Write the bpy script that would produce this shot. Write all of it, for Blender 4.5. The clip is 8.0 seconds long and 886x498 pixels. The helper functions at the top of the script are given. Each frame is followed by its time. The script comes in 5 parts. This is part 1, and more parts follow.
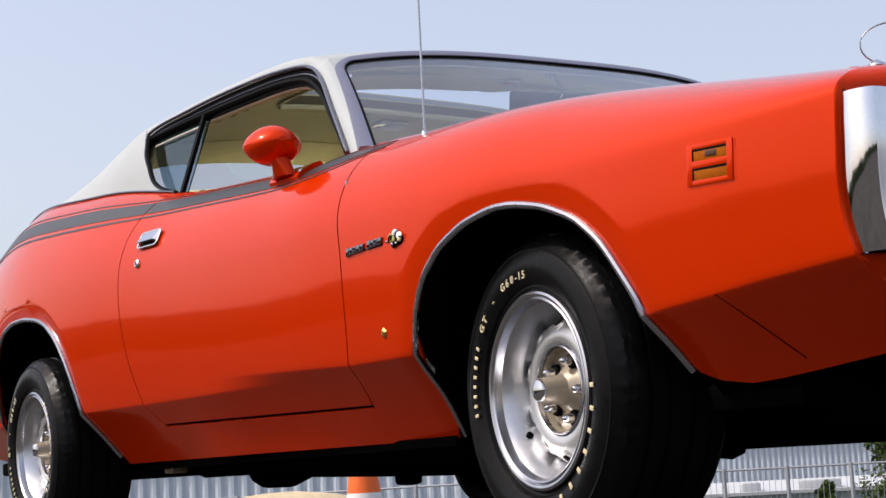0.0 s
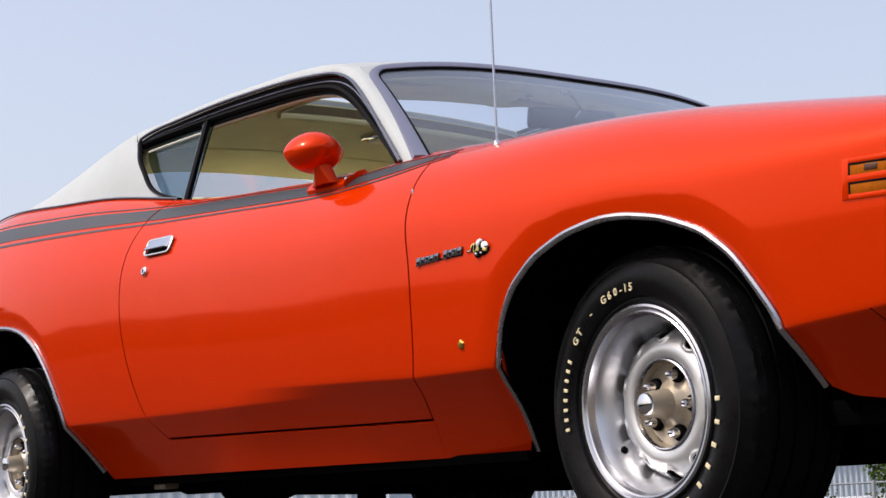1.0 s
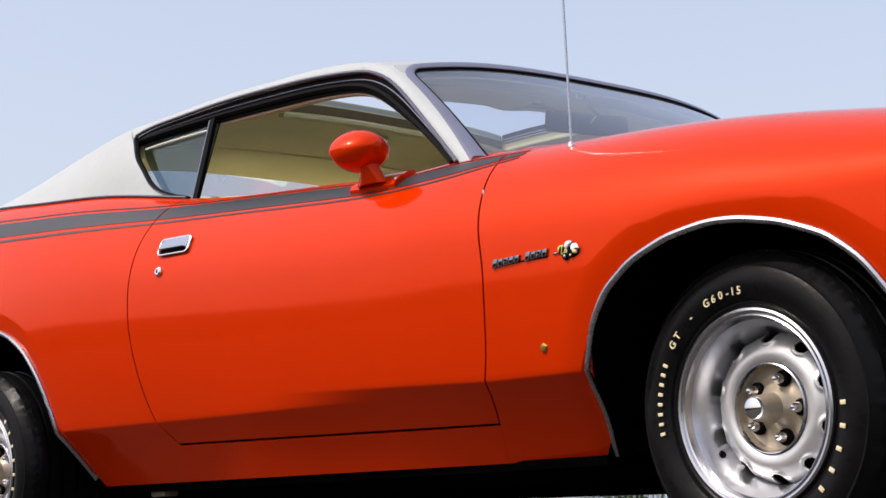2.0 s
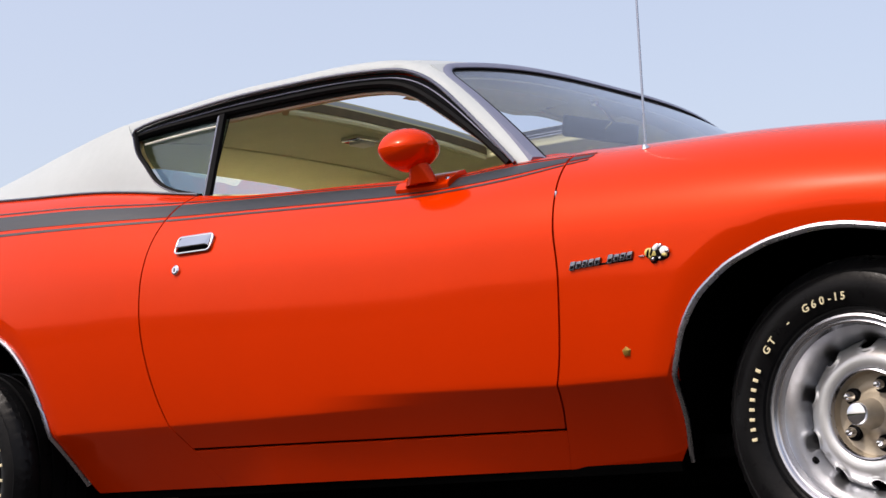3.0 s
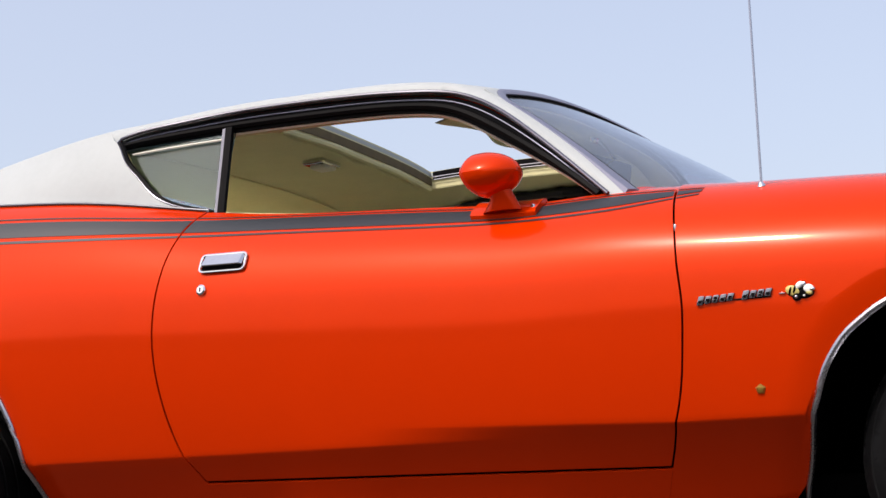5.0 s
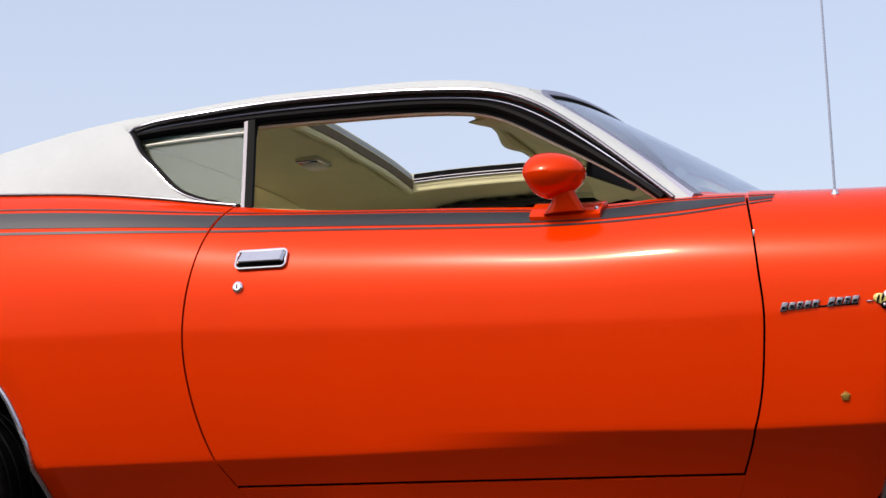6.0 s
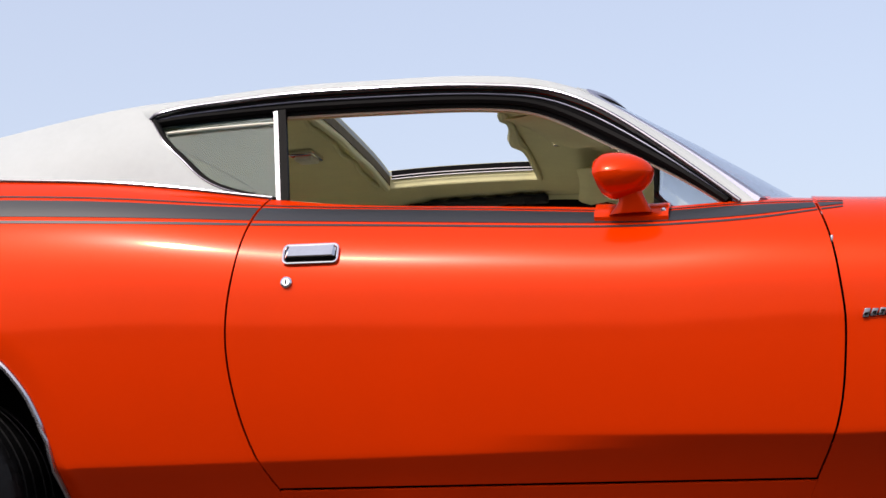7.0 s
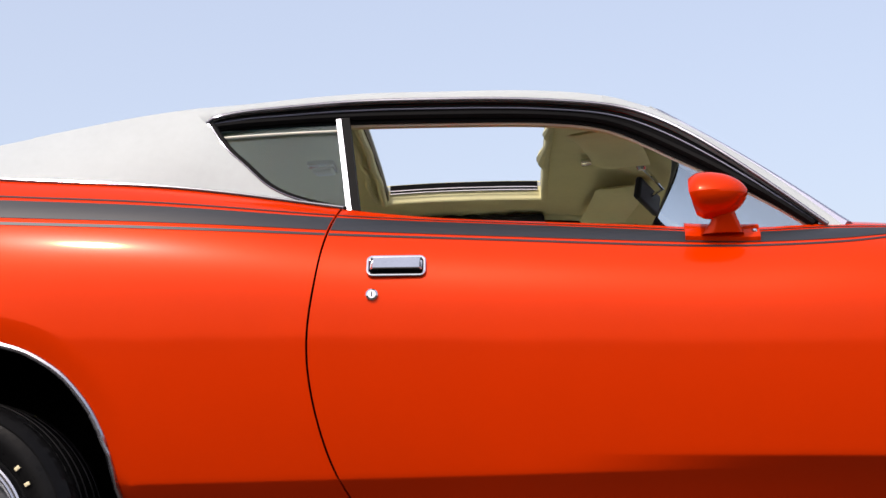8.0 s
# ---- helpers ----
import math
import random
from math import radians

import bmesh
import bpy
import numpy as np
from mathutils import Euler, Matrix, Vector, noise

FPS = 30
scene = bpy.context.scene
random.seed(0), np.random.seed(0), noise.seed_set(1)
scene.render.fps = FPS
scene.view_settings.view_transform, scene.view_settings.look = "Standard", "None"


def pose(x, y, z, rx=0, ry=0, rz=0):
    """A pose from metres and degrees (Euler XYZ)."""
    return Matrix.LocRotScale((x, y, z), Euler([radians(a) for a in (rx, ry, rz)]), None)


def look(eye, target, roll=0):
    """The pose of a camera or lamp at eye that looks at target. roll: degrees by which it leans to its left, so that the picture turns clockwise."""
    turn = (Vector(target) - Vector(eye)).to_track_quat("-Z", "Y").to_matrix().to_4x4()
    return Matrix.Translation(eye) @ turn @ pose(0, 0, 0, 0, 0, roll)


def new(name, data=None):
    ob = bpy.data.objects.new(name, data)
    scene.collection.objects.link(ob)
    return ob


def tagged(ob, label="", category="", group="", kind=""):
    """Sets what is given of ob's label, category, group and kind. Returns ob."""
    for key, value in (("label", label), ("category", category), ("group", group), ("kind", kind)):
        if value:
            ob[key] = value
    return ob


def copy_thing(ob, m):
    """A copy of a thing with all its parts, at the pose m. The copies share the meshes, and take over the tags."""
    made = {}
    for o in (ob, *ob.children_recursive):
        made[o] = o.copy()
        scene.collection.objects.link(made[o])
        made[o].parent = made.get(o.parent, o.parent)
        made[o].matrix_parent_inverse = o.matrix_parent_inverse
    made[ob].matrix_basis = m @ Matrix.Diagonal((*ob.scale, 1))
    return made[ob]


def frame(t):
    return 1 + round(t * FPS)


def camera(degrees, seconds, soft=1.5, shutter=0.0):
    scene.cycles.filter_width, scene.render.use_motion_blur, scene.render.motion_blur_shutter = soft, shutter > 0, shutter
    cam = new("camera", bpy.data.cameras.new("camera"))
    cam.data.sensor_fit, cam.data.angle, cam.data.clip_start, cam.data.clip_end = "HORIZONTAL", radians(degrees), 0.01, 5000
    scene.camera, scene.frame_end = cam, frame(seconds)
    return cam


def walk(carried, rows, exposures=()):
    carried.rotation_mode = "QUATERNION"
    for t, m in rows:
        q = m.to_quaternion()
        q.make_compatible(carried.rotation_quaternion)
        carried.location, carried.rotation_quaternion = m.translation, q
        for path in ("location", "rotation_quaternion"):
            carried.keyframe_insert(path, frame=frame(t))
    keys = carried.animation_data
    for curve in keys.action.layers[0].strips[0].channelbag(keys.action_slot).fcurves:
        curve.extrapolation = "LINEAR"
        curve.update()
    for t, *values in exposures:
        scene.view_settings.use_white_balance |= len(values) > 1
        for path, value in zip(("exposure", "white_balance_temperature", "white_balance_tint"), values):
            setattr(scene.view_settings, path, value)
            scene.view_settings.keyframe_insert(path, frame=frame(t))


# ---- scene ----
cam = camera(29.7, 8.0)
PATH = [
    (0, (2.616, -1.7, 0.17), (0.919, -0.674, 0.433), -3.2),
    (0.5, (2.453, -1.913, 0.177), (0.812, -0.802, 0.447), -3.0),
    (1, (2.267, -2.108, 0.173), (0.691, -0.909, 0.456), -2.7),
    (1.5, (2.079, -2.299, 0.184), (0.57, -1.017, 0.468), -2.8),
    (3, (1.459, -2.781, 0.2), (0.168, -1.282, 0.489), -2.7),
    (3.5, (1.238, -2.92, 0.209), (0.033, -1.352, 0.507), -2.5),
    (4, (1.021, -3.022, 0.207), (-0.109, -1.402, 0.523), -2.2),
    (4.5, (0.8, -3.138, 0.221), (-0.231, -1.454, 0.54), -2.2),
    (6, (0.007, -3.398, 0.231), (-0.709, -1.56, 0.561), -1.9),
    (6.5, (-0.295, -3.464, 0.251), (-0.886, -1.581, 0.575), -1.9),
    (7, (-0.603, -3.51, 0.257), (-1.072, -1.593, 0.58), -1.9),
    (7.5, (-0.94, -3.549, 0.259), (-1.286, -1.606, 0.585), -1.8),
    (8, (-1.278, -3.557, 0.263), (-1.489, -1.599, 0.609), -1.7),
]
walk(cam, [(t, look(eye, target, roll)) for t, eye, target, roll in PATH], exposures=[(0.0, 0.81, 7000, 15), (1.5, 0.83, 7000, 15), (4.0, 0.86, 7000, 15), (8.0, 0.89, 7000, 15)])

# ---- world, sun and exposure ----
SUN_DIR = Vector((-0.230, -0.576, 0.782)).normalized()
sun_el = math.asin(SUN_DIR.z)
sun_rot = math.atan2(SUN_DIR.x, SUN_DIR.y) % (2 * math.pi)
world = bpy.data.worlds.new("sky")
scene.world = world
world.use_nodes = True
wn = world.node_tree
wn.nodes.clear()
sky = wn.nodes.new("ShaderNodeTexSky")
sky.sky_type = "NISHITA"
sky.sun_disc = False
sky.sun_elevation, sky.sun_rotation = sun_el, sun_rot
sky.air_density, sky.dust_density, sky.ozone_density = 1.0, 4.6, 1.0
bg = wn.nodes.new("ShaderNodeBackground")
bg.inputs["Strength"].default_value = 0.150
wo = wn.nodes.new("ShaderNodeOutputWorld")
haze = wn.nodes.new("ShaderNodeMix")  # thin even haze over the whole sky
haze.data_type = "RGBA"
haze.inputs["Factor"].default_value = 0.45
haze.inputs["B"].default_value = (2.45, 2.75, 3.35, 1)
wn.links.new(sky.outputs[0], haze.inputs["A"])
wn.links.new(haze.outputs["Result"], bg.inputs[0])
wn.links.new(bg.outputs[0], wo.inputs[0])
sun = new("sun", bpy.data.lights.new("sun", "SUN"))
sun.data.energy, sun.data.angle, sun.data.color = 1.85, radians(2.5), (1.0, 0.985, 0.965)
sun.matrix_world = look((0, 0, 30), Vector((0, 0, 30)) - SUN_DIR)

# ---- materials ----


def mat(name, color, rough=0.5, metal=0.0, coat=0.0, coat_rough=0.03, spec=0.5, vary=0.0, scale=8.0, bump=0.0, bump_scale=60.0, rough_vary=0.0,
        dark=None, space="Object", trans=0.0, ior=1.45, rand=0.0, tint=(1.0, 1.0, 1.0)):
    m = bpy.data.materials.new(name)
    m.use_nodes = True
    t = m.node_tree
    b = t.nodes["Principled BSDF"]
    b.inputs["Base Color"].default_value = (*color, 1)
    b.inputs["Roughness"].default_value = rough
    b.inputs["Metallic"].default_value = metal
    b.inputs["Coat Weight"].default_value = coat
    b.inputs["Coat Roughness"].default_value = coat_rough
    b.inputs["Specular IOR Level"].default_value = spec
    b.inputs["Transmission Weight"].default_value = trans
    b.inputs["IOR"].default_value = ior
    b.inputs["Specular Tint"].default_value = (*tint, 1)
    if vary or bump or rough_vary or rand:
        tc = t.nodes.new("ShaderNodeTexCoord")

        def noise_at(sc, detail=6.0, rough_n=0.6):
            n = t.nodes.new("ShaderNodeTexNoise")
            n.inputs["Scale"].default_value = sc
            n.inputs["Detail"].default_value = detail
            n.inputs["Roughness"].default_value = rough_n
            t.links.new(tc.outputs[space], n.inputs["Vector"])
            return n.outputs["Fac"]

        if vary or rand:
            big, fine = noise_at(scale), noise_at(scale * 9.0)
            mix = t.nodes.new("ShaderNodeMath")
            mix.operation = "MULTIPLY_ADD"
            mix.inputs[1].default_value = 0.4
            t.links.new(fine, mix.inputs[0])
            half = t.nodes.new("ShaderNodeMath")
            half.operation = "MULTIPLY"
            half.inputs[1].default_value = 0.6
            t.links.new(big, half.inputs[0])
            t.links.new(half.outputs[0], mix.inputs[2])
            ramp = t.nodes.new("ShaderNodeMapRange")
            ramp.inputs["From Min"].default_value = 0.36
            ramp.inputs["From Max"].default_value = 0.64
            t.links.new(mix.outputs[0], ramp.inputs["Value"])
            mc = t.nodes.new("ShaderNodeMix")
            mc.data_type = "RGBA"
            lo = dark if dark else tuple(c * (1 - vary) for c in color)
            hi = tuple(min(1.0, c * (1 + vary * 0.6)) for c in color)
            mc.inputs["A"].default_value = (*lo, 1)
            mc.inputs["B"].default_value = (*hi, 1)
            t.links.new(ramp.outputs[0], mc.inputs["Factor"])
            out = mc.outputs["Result"]
            if rand:
                oi = t.nodes.new("ShaderNodeObjectInfo")
                hs = t.nodes.new("ShaderNodeHueSaturation")
                mr = t.nodes.new("ShaderNodeMapRange")
                mr.inputs["To Min"].default_value = 1 - rand
                mr.inputs["To Max"].default_value = 1 + rand
                t.links.new(oi.outputs["Random"], mr.inputs["Value"])
                t.links.new(mr.outputs[0], hs.inputs["Value"])
                t.links.new(out, hs.inputs["Color"])
                out = hs.outputs["Color"]
            t.links.new(out, b.inputs["Base Color"])
        if rough_vary:
            rr = t.nodes.new("ShaderNodeMapRange")
            rr.inputs["From Min"].default_value, rr.inputs["From Max"].default_value = 0.3, 0.7
            rr.inputs["To Min"].default_value = max(0.0, rough - rough_vary)
            rr.inputs["To Max"].default_value = rough + rough_vary
            t.links.new(noise_at(scale * 2.3), rr.inputs["Value"])
            t.links.new(rr.outputs[0], b.inputs["Roughness"])
        if bump:
            bn = t.nodes.new("ShaderNodeBump")
            bn.inputs["Strength"].default_value = bump
            bn.inputs["Distance"].default_value = 0.004
            t.links.new(noise_at(bump_scale, 4.0), bn.inputs["Height"])
            t.links.new(bn.outputs[0], b.inputs["Normal"])
    return m


PAINT = mat("orange_red_paint", (0.585, 0.0285, 0.0005), 0.060, 0.20, 0.14, 0.24, 0.20, tint=(1.0, 0.58, 0.34), vary=0.03, scale=0.9, bump=0.006, bump_scale=2.2)
VINYL = mat("cream_vinyl", (0.338, 0.368, 0.377), 0.6, vary=0.05, scale=5.0, bump=0.1, bump_scale=420.0)
LINER = mat("beige_headliner", (0.587, 0.550, 0.312), 0.75, vary=0.06, scale=9.0, bump=0.18, bump_scale=300.0)
CHROME = mat("chrome", (0.70, 0.71, 0.75), 0.06, 1.0, vary=0.06, scale=20.0, rough_vary=0.03)
STEEL = mat("brushed_stainless", (0.40, 0.41, 0.46), 0.28, 1.0, vary=0.08, scale=14.0, rough_vary=0.06)
RAIL = mat("drip_rail_steel", (0.15, 0.155, 0.19), 0.20, 0.8, vary=0.05, scale=20.0)
MOULD = mat("satin_window_moulding", (0.17, 0.18, 0.25), 0.38, 0.3, vary=0.04, scale=20.0)
CLOTH = mat("brown_roof_cloth", (0.10, 0.074, 0.034), 0.85, vary=0.2, scale=30.0, bump=0.2, bump_scale=300.0)
ANODISED = mat("anodised_window_post", (0.19, 0.20, 0.235), 0.12, 0.8, vary=0.03, scale=20.0)
SATIN = mat("polished_trim_ring", (0.48, 0.49, 0.53), 0.23, 1.0, vary=0.02, scale=18.0)
ALLOY = mat("satin_aluminium", (0.60, 0.61, 0.64), 0.36, 1.0, vary=0.06, scale=24.0, rough_vary=0.08)
SILVER = mat("silver_wheel_paint", (0.52, 0.53, 0.54), 0.34, 0.7, 0.4, vary=0.05, scale=16.0, rough_vary=0.06)
TAUPE = mat("argent_grey_paint", (0.34, 0.29, 0.22), 0.42, 0.4, 0.2, vary=0.08, scale=20.0)
RUBBER = mat("tyre_rubber", (0.0045, 0.0045, 0.005), 0.33, spec=0.11, vary=0.25, scale=14.0, bump=0.15, bump_scale=90.0, rough_vary=0.08)
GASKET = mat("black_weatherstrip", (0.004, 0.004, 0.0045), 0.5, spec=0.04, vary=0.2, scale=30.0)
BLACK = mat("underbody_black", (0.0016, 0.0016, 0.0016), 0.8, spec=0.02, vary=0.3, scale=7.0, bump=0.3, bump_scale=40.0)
STRIPE = mat("black_stripe_tape", (0.010, 0.0115, 0.0155), 0.42, spec=0.65, vary=0.1, scale=12.0)
LETTER = mat("raised_cream_letters", (0.60, 0.53, 0.34), 0.6, vary=0.12, scale=40.0)
AMBER = mat("amber_lens", (0.34, 0.085, 0.004), 0.5, spec=0.06, vary=0.3, scale=30.0)
BROWN = mat("brown_bulb_shadow", (0.05, 0.012, 0.003), 0.4)
GOLD = mat("gilt_emblem", (0.44, 0.27, 0.06), 0.3, 0.8, vary=0.15, scale=60.0)
YELLOW = mat("yellow_enamel", (0.50, 0.42, 0.13), 0.35, vary=0.08, scale=60.0)
WHITE = mat("white_enamel", (0.78, 0.78, 0.76), 0.35, vary=0.05, scale=60.0)
BELT = mat("black_webbing", (0.010, 0.010, 0.011), 0.75, vary=0.2, scale=60.0, bump=0.3, bump_scale=500.0)
RED_DARK = mat("underfloor_red_paint", (0.22, 0.018, 0.006), 0.6, vary=0.3, scale=8.0)
GROUND = mat("sandy_gravel", (0.064, 0.060, 0.055), 0.95, spec=0.0, vary=0.35, scale=0.9, bump=0.6, bump_scale=30.0)
BERM = mat("dry_sand", (0.46, 0.38, 0.25), 0.95, vary=0.2, scale=0.7, bump=0.5, bump_scale=12.0)
CORR = mat("pale_corrugated_metal", (0.46, 0.53, 0.60), 0.5, vary=0.08, scale=0.5)
CORR_TEAL = mat("pale_teal_cladding", (0.50, 0.60, 0.62), 0.5, vary=0.08, scale=0.5)
ROOFING = mat("white_roofing", (0.46, 0.48, 0.50), 0.6, vary=0.08, scale=0.4)
GALV = mat("galvanised_steel", (0.34, 0.36, 0.38), 0.5, 0.3, vary=0.15, scale=9.0)
CONE_O = mat("orange_cone_plastic", (0.80, 0.13, 0.015), 0.5, vary=0.08, scale=5.0)
CONE_W = mat("white_cone_sleeve", (0.72, 0.72, 0.70), 0.45, vary=0.08, scale=5.0)
BARK = mat("bark", (0.11, 0.08, 0.055), 0.9, vary=0.3, scale=5.0, bump=0.6, bump_scale=30.0)
LEAF = mat("leaves", (0.060, 0.095, 0.025), 0.8, spec=0.1, vary=0.45, scale=2.2)
MIRROR = mat("mirror_glass", (0.9, 0.9, 0.9), 0.01, 1.0)
GREY_PLASTIC = mat("dark_plastic", (0.014, 0.014, 0.016), 0.65, spec=0.15, vary=0.15, scale=30.0)
LENS = mat("milky_lamp_lens", (0.62, 0.60, 0.52), 0.35, vary=0.08, scale=40.0)


def glass_mat(name, tint, dust=0.0):
    m = bpy.data.materials.new(name)
    m.use_nodes = True
    t = m.node_tree
    t.nodes.clear()
    o = t.nodes.new("ShaderNodeOutputMaterial")
    g = t.nodes.new("ShaderNodeBsdfGlass")
    g.inputs["Color"].default_value = (*tint, 1)
    g.inputs["Roughness"].default_value = 0.0
    g.inputs["IOR"].default_value = 1.5
    if not dust:
        t.links.new(g.outputs[0], o.inputs[0])
        return m
    # a thin film of pale dust on the pane
    d = t.nodes.new("ShaderNodeBsdfDiffuse")
    d.inputs["Color"].default_value = (0.62, 0.64, 0.68, 1)
    n = t.nodes.new("ShaderNodeTexNoise")
    n.inputs["Scale"].default_value = 7.0
    r = t.nodes.new("ShaderNodeMapRange")
    r.inputs["To Min"].default_value, r.inputs["To Max"].default_value = dust * 0.5, dust * 1.5
    t.links.new(n.outputs["Fac"], r.inputs["Value"])
    x = t.nodes.new("ShaderNodeMixShader")
    t.links.new(r.outputs[0], x.inputs[0])
    t.links.new(g.outputs[0], x.inputs[1])
    t.links.new(d.outputs[0], x.inputs[2])
    t.links.new(x.outputs[0], o.inputs[0])
    return m


GLASS = glass_mat("window_glass", (0.93, 0.95, 0.95))
GLASS_W = glass_mat("dusty_windscreen_glass", (0.90, 0.93, 0.97), 0.018)
GLASS_Q = glass_mat("tinted_glass", (0.55, 0.65, 0.71))

# ---- mesh helpers ----
YC = 0.974  # the car's centre line


def spline(pts):
    """A natural cubic through (x, value) pairs, straight beyond its ends."""
    pts = sorted(pts)
    x = np.array([p[0] for p in pts], float)
    y = np.array([p[1] for p in pts], float)
    n = len(x)
    h = np.diff(x)
    a = np.eye(n)
    r = np.zeros(n)
    for i in range(1, n - 1):
        a[i, i - 1:i + 2] = h[i - 1], 2 * (h[i - 1] + h[i]), h[i]
        r[i] = 6 * ((y[i + 1] - y[i]) / h[i] - (y[i] - y[i - 1]) / h[i - 1])
    m = np.linalg.solve(a, r)

    def f(v):
        if v <= x[0]:
            return float(y[0] + (v - x[0]) * ((y[1] - y[0]) / h[0] - h[0] * m[1] / 6))
        if v >= x[-1]:
            return float(y[-1] + (v - x[-1]) * ((y[-1] - y[-2]) / h[-1] + h[-1] * m[-2] / 6))
        i = int(np.searchsorted(x, v)) - 1
        i = max(0, min(n - 2, i))
        d, e = x[i + 1] - v, v - x[i]
        return float(m[i] * d ** 3 / (6 * h[i]) + m[i + 1] * e ** 3 / (6 * h[i]) + (y[i] / h[i] - m[i] * h[i] / 6) * d + (y[i + 1] / h[i] - m[i + 1] * h[i] / 6) * e)

    return f


def linear(pts):
    xs, ys = [p[0] for p in pts], [p[1] for p in pts]
    return lambda v: float(np.interp(v, xs, ys))


def arc_line(pts):
    """A smooth curve through points, given as height over x."""
    p = np.array(pts, float)
    s = np.concatenate([[0], np.cumsum(np.hypot(*np.diff(p, axis=0).T))])
    # ease the corners: a running mean over a dense resampling, ends kept
    d = np.linspace(0, s[-1], 400)
    x, z = np.interp(d, s, p[:, 0]), np.interp(d, s, p[:, 1])
    for _ in range(60):
        x[1:-1] = (x[:-2] + 2 * x[1:-1] + x[2:]) / 4
        z[1:-1] = (z[:-2] + 2 * z[1:-1] + z[2:]) / 4
    x = np.maximum.accumulate(x + np.arange(400) * 1e-7)
    f = lambda v: float(np.interp(v, x, z))
    f.xs, f.zs = x, z
    return f


def link(name, bm, material, parent=None, label="", smooth=True, angle=None, mirror=False):
    if mirror:
        for v in bm.verts:
            v.co.y = 2 * YC - v.co.y
        bmesh.ops.reverse_faces(bm, faces=bm.faces)
    me = bpy.data.meshes.new(name)
    bm.to_mesh(me)
    bm.free()
    if smooth:
        me.polygons.foreach_set("use_smooth", [True] * len(me.polygons))
        if angle:
            me.set_sharp_from_angle(angle=radians(angle))
    me.materials.append(material)
    ob = new(name, me)
    if parent:
        ob.parent = parent
    if label:
        tagged(ob, label)
    return ob


def part(name, bm, material, parent, label="", angle=40, smooth=True):
    return link(name, bm, material, parent, label, smooth, angle)


def grid(f, nu, nv, flip=False):
    """A sheet through f(u, v), u and v from 0 to 1."""
    bm = bmesh.new()
    vs = [[bm.verts.new(f(i / nu, j / nv)) for j in range(nv + 1)] for i in range(nu + 1)]
    for i in range(nu):
        for j in range(nv):
            q = [vs[i][j], vs[i + 1][j], vs[i + 1][j + 1], vs[i][j + 1]]
            bm.faces.new(q[::-1] if flip else q)
    return bm


def thicken(bm, t):
    """Gives a sheet depth: a second skin t metres against the normals, and a rim."""
    bm.normal_update()
    faces = list(bm.faces)
    inner = {v: bm.verts.new(v.co - v.normal * t) for v in list(bm.verts)}
    border = [e for e in bm.edges if len(e.link_faces) == 1]
    rim = []
    for e in border:
        lf = e.link_faces[0]
        loops = [l for l in lf.loops if l.edge == e][0]
        a, b = loops.vert, loops.link_loop_next.vert
        rim.append((b, a, inner[a], inner[b]))
    for fc in faces:
        bm.faces.new([inner[v] for v in reversed(fc.verts)])
    for q in rim:
        bm.faces.new(q)
    return bm


def ribbon(a, b, t, side):
    """A solid strip between the rows of points a and b, t thick, towards the vector side."""
    bm = bmesh.new()
    side = Vector(side).normalized() * t
    rows = []
    for p, q in zip(a, b):
        p, q = Vector(p), Vector(q)
        rows.append([bm.verts.new(p), bm.verts.new(q), bm.verts.new(q + side), bm.verts.new(p + side)])
    for r, s in zip(rows, rows[1:]):
        for k in range(4):
            bm.faces.new((r[k], s[k], s[(k + 1) % 4], r[(k + 1) % 4]))
    bm.faces.new(rows[0][::-1])
    bm.faces.new(rows[-1])
    bmesh.ops.recalc_face_normals(bm, faces=bm.faces)
    return bm


def tube(pts, r, n=8, flat=1.0, bm=None, up=(0, 0, 1)):
    """A rod along points; r a radius or a radius for each point; flat squashes it across."""
    bm = bm or bmesh.new()
    pts = [Vector(p) for p in pts]
    rs = r if isinstance(r, (list, tuple)) else [r] * len(pts)
    rings = []
    for i, p in enumerate(pts):
        d = (pts[min(i + 1, len(pts) - 1)] - pts[max(i - 1, 0)]).normalized()
        u = Vector(up)
        if abs(d.dot(u)) > 0.95:
            u = Vector((0, 1, 0))
        s = d.cross(u).normalized()
        w = s.cross(d).normalized()
        rings.append([bm.verts.new(p + (s * math.cos(k * 2 * math.pi / n) * flat + w * math.sin(k * 2 * math.pi / n)) * rs[i]) for k in range(n)])
    for a, b in zip(rings, rings[1:]):
        for k in range(n):
            bm.faces.new((a[k], a[(k + 1) % n], b[(k + 1) % n], b[k]))
    bm.faces.new(rings[0][::-1])
    bm.faces.new(rings[-1])
    bmesh.ops.recalc_face_normals(bm, faces=bm.faces)
    return bm


def block(center, size, bevel=0.0, rot=None, bm=None, segments=2):
    bm2 = bmesh.new()
    bmesh.ops.create_cube(bm2, size=1.0)
    bmesh.ops.scale(bm2, vec=size, verts=bm2.verts)
    if bevel:
        bmesh.ops.bevel(bm2, geom=bm2.edges[:], offset=bevel, segments=segments, profile=0.5, affect="EDGES")
    m = Matrix.Translation(center) @ (rot.to_4x4() if rot else Matrix.Identity(4))
    bmesh.ops.transform(bm2, matrix=m, verts=bm2.verts)
    if bm is None:
        return bm2
    join(bm, bm2)
    return bm


def join(bm, other):
    table = {v: bm.verts.new(v.co) for v in other.verts}
    for fc in other.faces:
        bm.faces.new([table[v] for v in fc.verts])
    other.free()
    return bm


